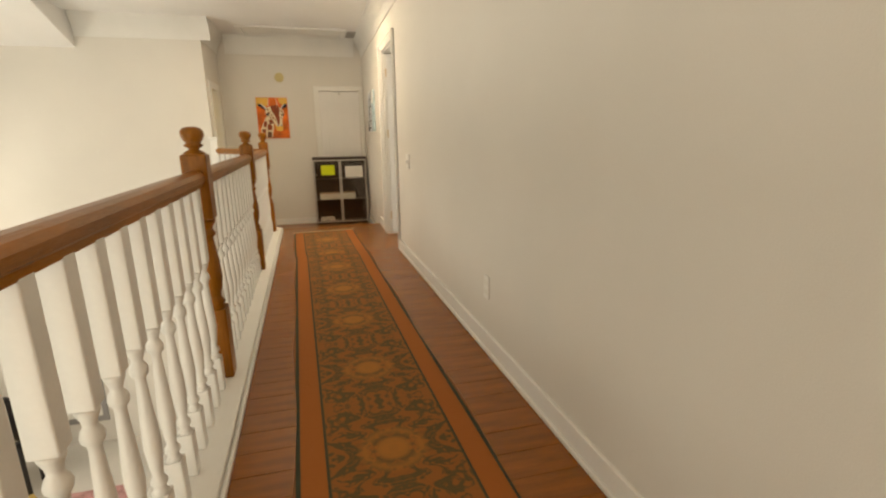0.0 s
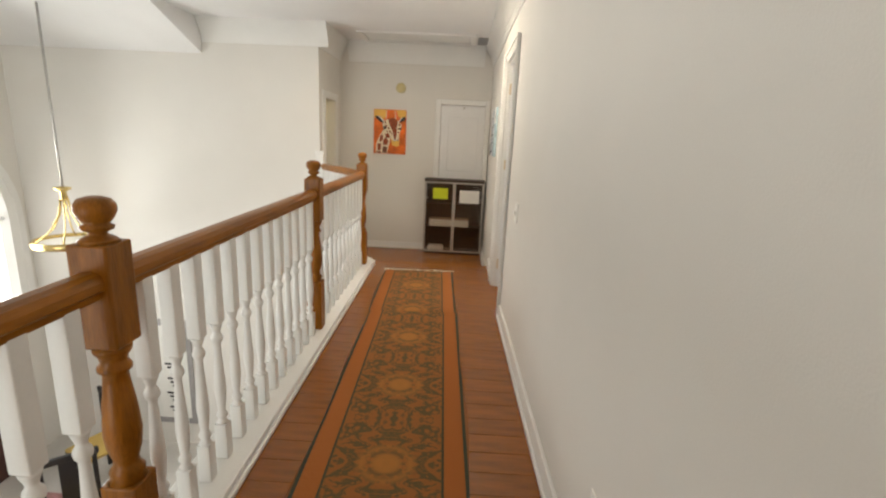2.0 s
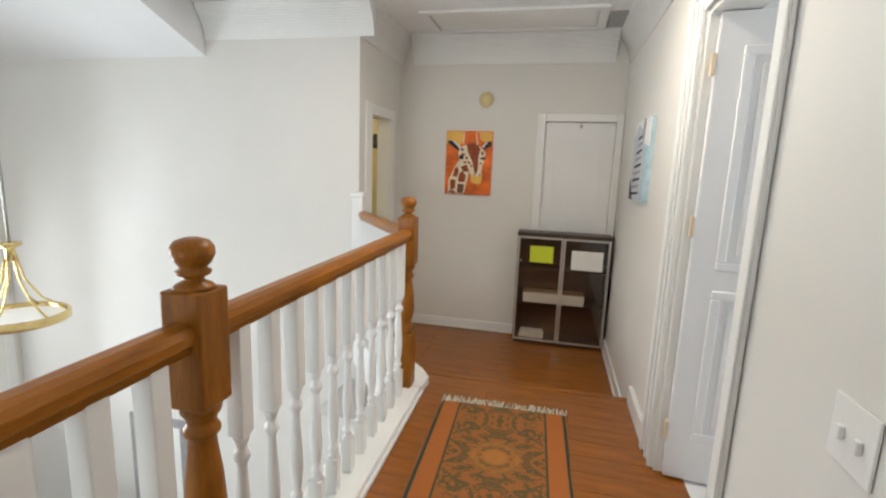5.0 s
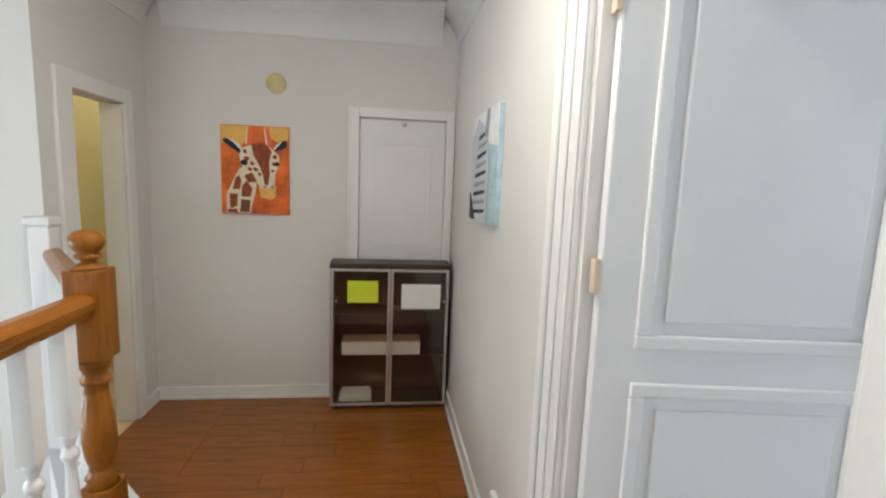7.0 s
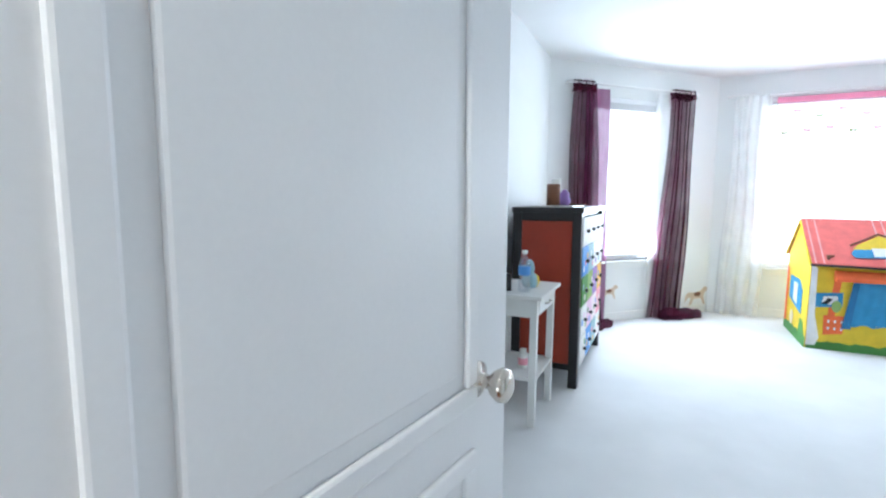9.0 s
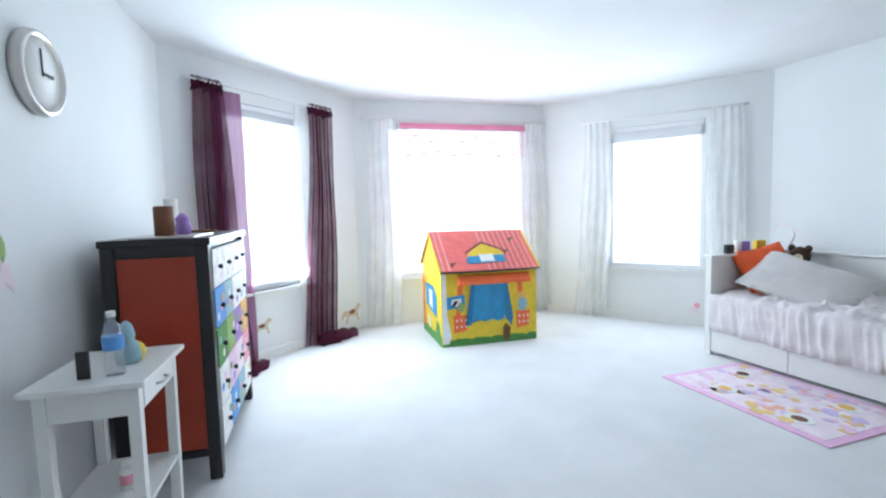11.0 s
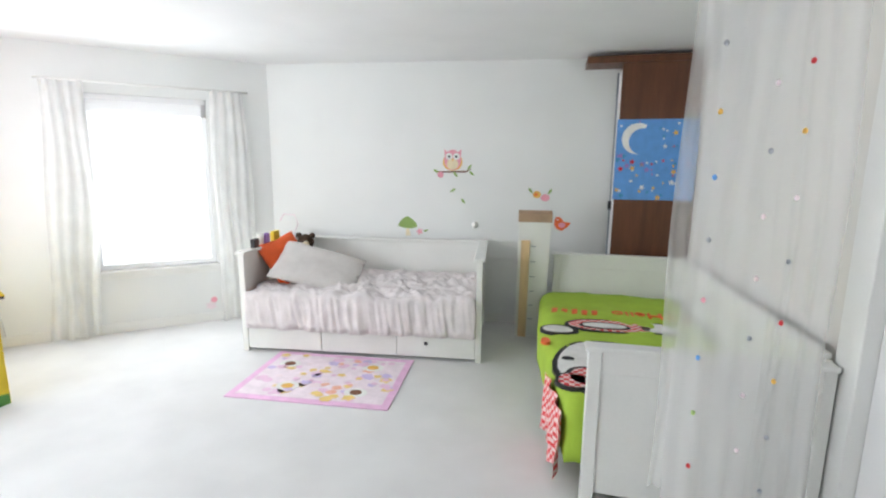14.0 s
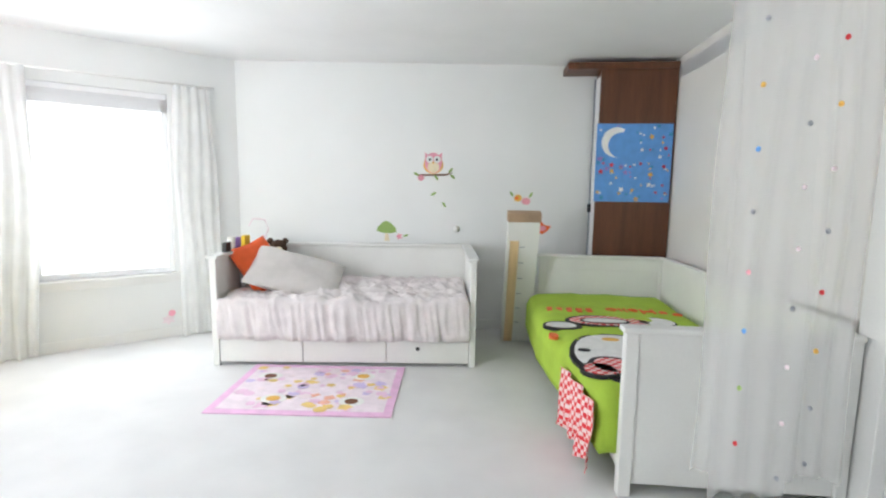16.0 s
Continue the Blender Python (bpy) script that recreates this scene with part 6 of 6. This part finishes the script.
def on_bed(outl, mt, z, nm):
    """Flat print on the duvet's top."""
    part(nm, prism(outl, 0.470 + z, 0.490 + z, "z"), mt, dv)


def blob(cx, cy, rx, ry, n=26, wob=0.05, ph_=0):
    return [(cx + rx * (1 + wob * math.sin(3 * a + ph_)) * math.cos(a), cy + ry * (1 + wob * math.cos(2 * a + ph_)) * math.sin(a)) for a in [6.283 * k / n for k in range(n)]]


word = bpy.data.curves.new("lettering", "FONT")
word.body, word.size, word.extrude = "Hello", 0.17, 0.006
word_ob = bpy.data.objects.new("lettering", word)
scene.collection.objects.link(word_ob)
word_me = bpy.data.meshes.new_from_object(word_ob)
bpy.data.objects.remove(word_ob)
word_me.materials.clear()
word_me.materials.append(C_ORG)
letters = new("lettering", word_me)
letters.location, letters.parent = (0.50, 2.80, 0.491), dv
for k in range(5):
    on_bed([(0.97 + 0.075 * k, 2.80 + 0.02 * (k % 2)), (1.015 + 0.075 * k, 2.81), (1.02 + 0.075 * k, 2.91 + 0.02 * (k % 3)), (0.98 + 0.075 * k, 2.91)], C_ORG, 0.0, "print_bar")
for cx, cy, rx, ry, mt, z, nm in (
        (0.93, 3.17, 0.30, 0.15, C_BLACK, 0.001, "outline"), (0.62, 3.15, 0.15, 0.13, C_BLACK, 0.001, "outline"), (1.27, 3.32, 0.13, 0.10, C_BLACK, 0.001, "outline"),
        (0.93, 3.17, 0.27, 0.12, GING, 0.004, "gingham_patch"), (0.60, 3.15, 0.12, 0.10, C_WHITE, 0.004, "white_patch"), (1.28, 3.32, 0.10, 0.07, C_WHITE, 0.004, "white_patch"),
        (0.96, 3.19, 0.17, 0.075, C_BLACK, 0.007, "outline"), (0.96, 3.19, 0.145, 0.05, C_WHITE, 0.010, "white_patch"),
        (1.00, 3.89, 0.32, 0.42, C_BLACK, 0.001, "outline"), (1.00, 3.88, 0.29, 0.38, C_WHITE, 0.004, "white_patch"),
        (1.23, 3.84, 0.035, 0.025, C_BLACK, 0.008, "mark"), (0.86, 3.76, 0.035, 0.025, C_BLACK, 0.008, "mark"), (1.03, 3.62, 0.05, 0.03, C_GOLD, 0.008, "mark"),
        (1.21, 4.14, 0.10, 0.10, C_BLACK, 0.010, "outline"), (1.13, 4.08, 0.13, 0.14, C_BLACK, 0.010, "outline"),
        (1.21, 4.14, 0.08, 0.08, GING, 0.013, "gingham_patch"), (1.13, 4.08, 0.10, 0.11, GING, 0.013, "gingham_patch"),
        (0.45, 2.86, 0.03, 0.04, C_ORG, 0.0, "print_mark"), (0.36, 2.90, 0.035, 0.03, C_ORG, 0.0, "print_mark"), (1.36, 3.55, 0.03, 0.05, C_ORG, 0.0, "print_mark")):
    on_bed(blob(cx, cy, rx, ry), mt, z, nm)

# bed canopy net
net = thing("bed_canopy", "sheer white hanging canopy net with coloured beads at the bed", "canopy")
part("veil", wave_sheet((0.90, 4.495), (0.30, 4.49), 0.19, 2.585, 7, 0.018, 0.94, 1.02, nz=18, seed=31), NET, net)
part("veil", wave_sheet((0.86, 4.56), (0.56, 4.555), 0.14, 2.585, 3, 0.012, 0.94, 1.02, nz=18, seed=33), NET, net)
part("hoop", tube([(0.96, 4.515, 2.578), (0.5, 4.515, 2.578), (0.20, 4.51, 2.578)], 0.008), PAPER, net)
BEADS = (((0.80, 0.77), (C_GREY, C_GOLD, C_SKY, C_GREY, C_PINK, C_SKY, C_LEAF, C_REDD)), ((0.52, 0.50), (C_REDD, C_GOLD, C_PALE, C_GREY, C_REDD, C_GOLD, C_GREY, C_GREY)), ((0.62, 0.60), (C_PALE, C_GREY, C_PALE, C_PALE, C_GREY, C_PALE, C_PALE, C_GREY)))
for k, ((xa, xb), cs) in enumerate(BEADS):
    part("thread", tube([(xa, 4.575, 2.57), ((xa + xb) / 2, 4.577, 1.4), (xb, 4.575, 0.22)], 0.0004, 4), NET, net)
    for j, c in enumerate(cs):
        z = 2.02 - 0.235 * j - 0.07 * k
        if z < 0.2:
            continue
        part("bead", lathe([(0.001, -0.011), (0.007, -0.007), (0.009, 0.0), (0.007, 0.007), (0.001, 0.011)], 8, (xa + (xb - xa) * (2.57 - z) / 2.35, 4.576, z)), c, net)

# ---- hall floor planks, laid across the corridor ----
rnd = random.Random(11)
floor_ob = bpy.data.objects["floor_hall"]
plank_me = {}
for L_ in (0.10, 0.45, 0.48, 0.60, 0.75, 0.90, 1.05):
    me = mesh_of("plank", boxes((0.0008, 0.0008, -0.016, L_ - 0.0008, 0.1232, 0.0), bevel=0.0012))
    me.materials.append(PLANK)
    plank_me[L_] = me


def plank(x, y, length, floor=floor_ob, z=0.0):
    ob = new("plank", plank_me[length])
    ob.location, ob.parent = (x, y, z + rnd.uniform(-0.0004, 0)), floor


for i in range(68):
    y = -1.0 + 0.124 * i
    first, second = rnd.choice(((0.45, 0.90), (0.60, 0.75), (0.75, 0.60), (0.90, 0.45)))
    plank(-1.30, y, first), plank(-1.30 + first, y, second)
    if 6.1 < y < 6.9:
        plank(0.03, y, 0.10)
low_ob = bpy.data.objects["floor_low_hall"]
for i in range(12):
    y = 7.435 + 0.124 * i
    first, second = rnd.choice(((0.45, 1.05), (0.60, 0.90), (0.75, 0.75), (0.90, 0.60)))
    start = -1.49 if y > 8.02 else -1.29 - 1.02 * (y - 7.40)
    plank(start, y, first, low_ob, LOW), plank(start + first, y, second, low_ob, LOW)
    if y > 8.02:
        plank(-1.97, y, 0.48, low_ob, LOW)
    elif start + first + second < HX:
        plank(start + first + second, y, 0.45, low_ob, LOW)
part("step_nosing", boxes((-1.30, 7.433, -0.022, HX - 0.001, 7.475, 0.003), (-1.30, 7.434, LOW, HX - 0.001, 7.452, -0.022), bevel=0.004), PLANK, floor_ob, "rounded cherry step nosing")
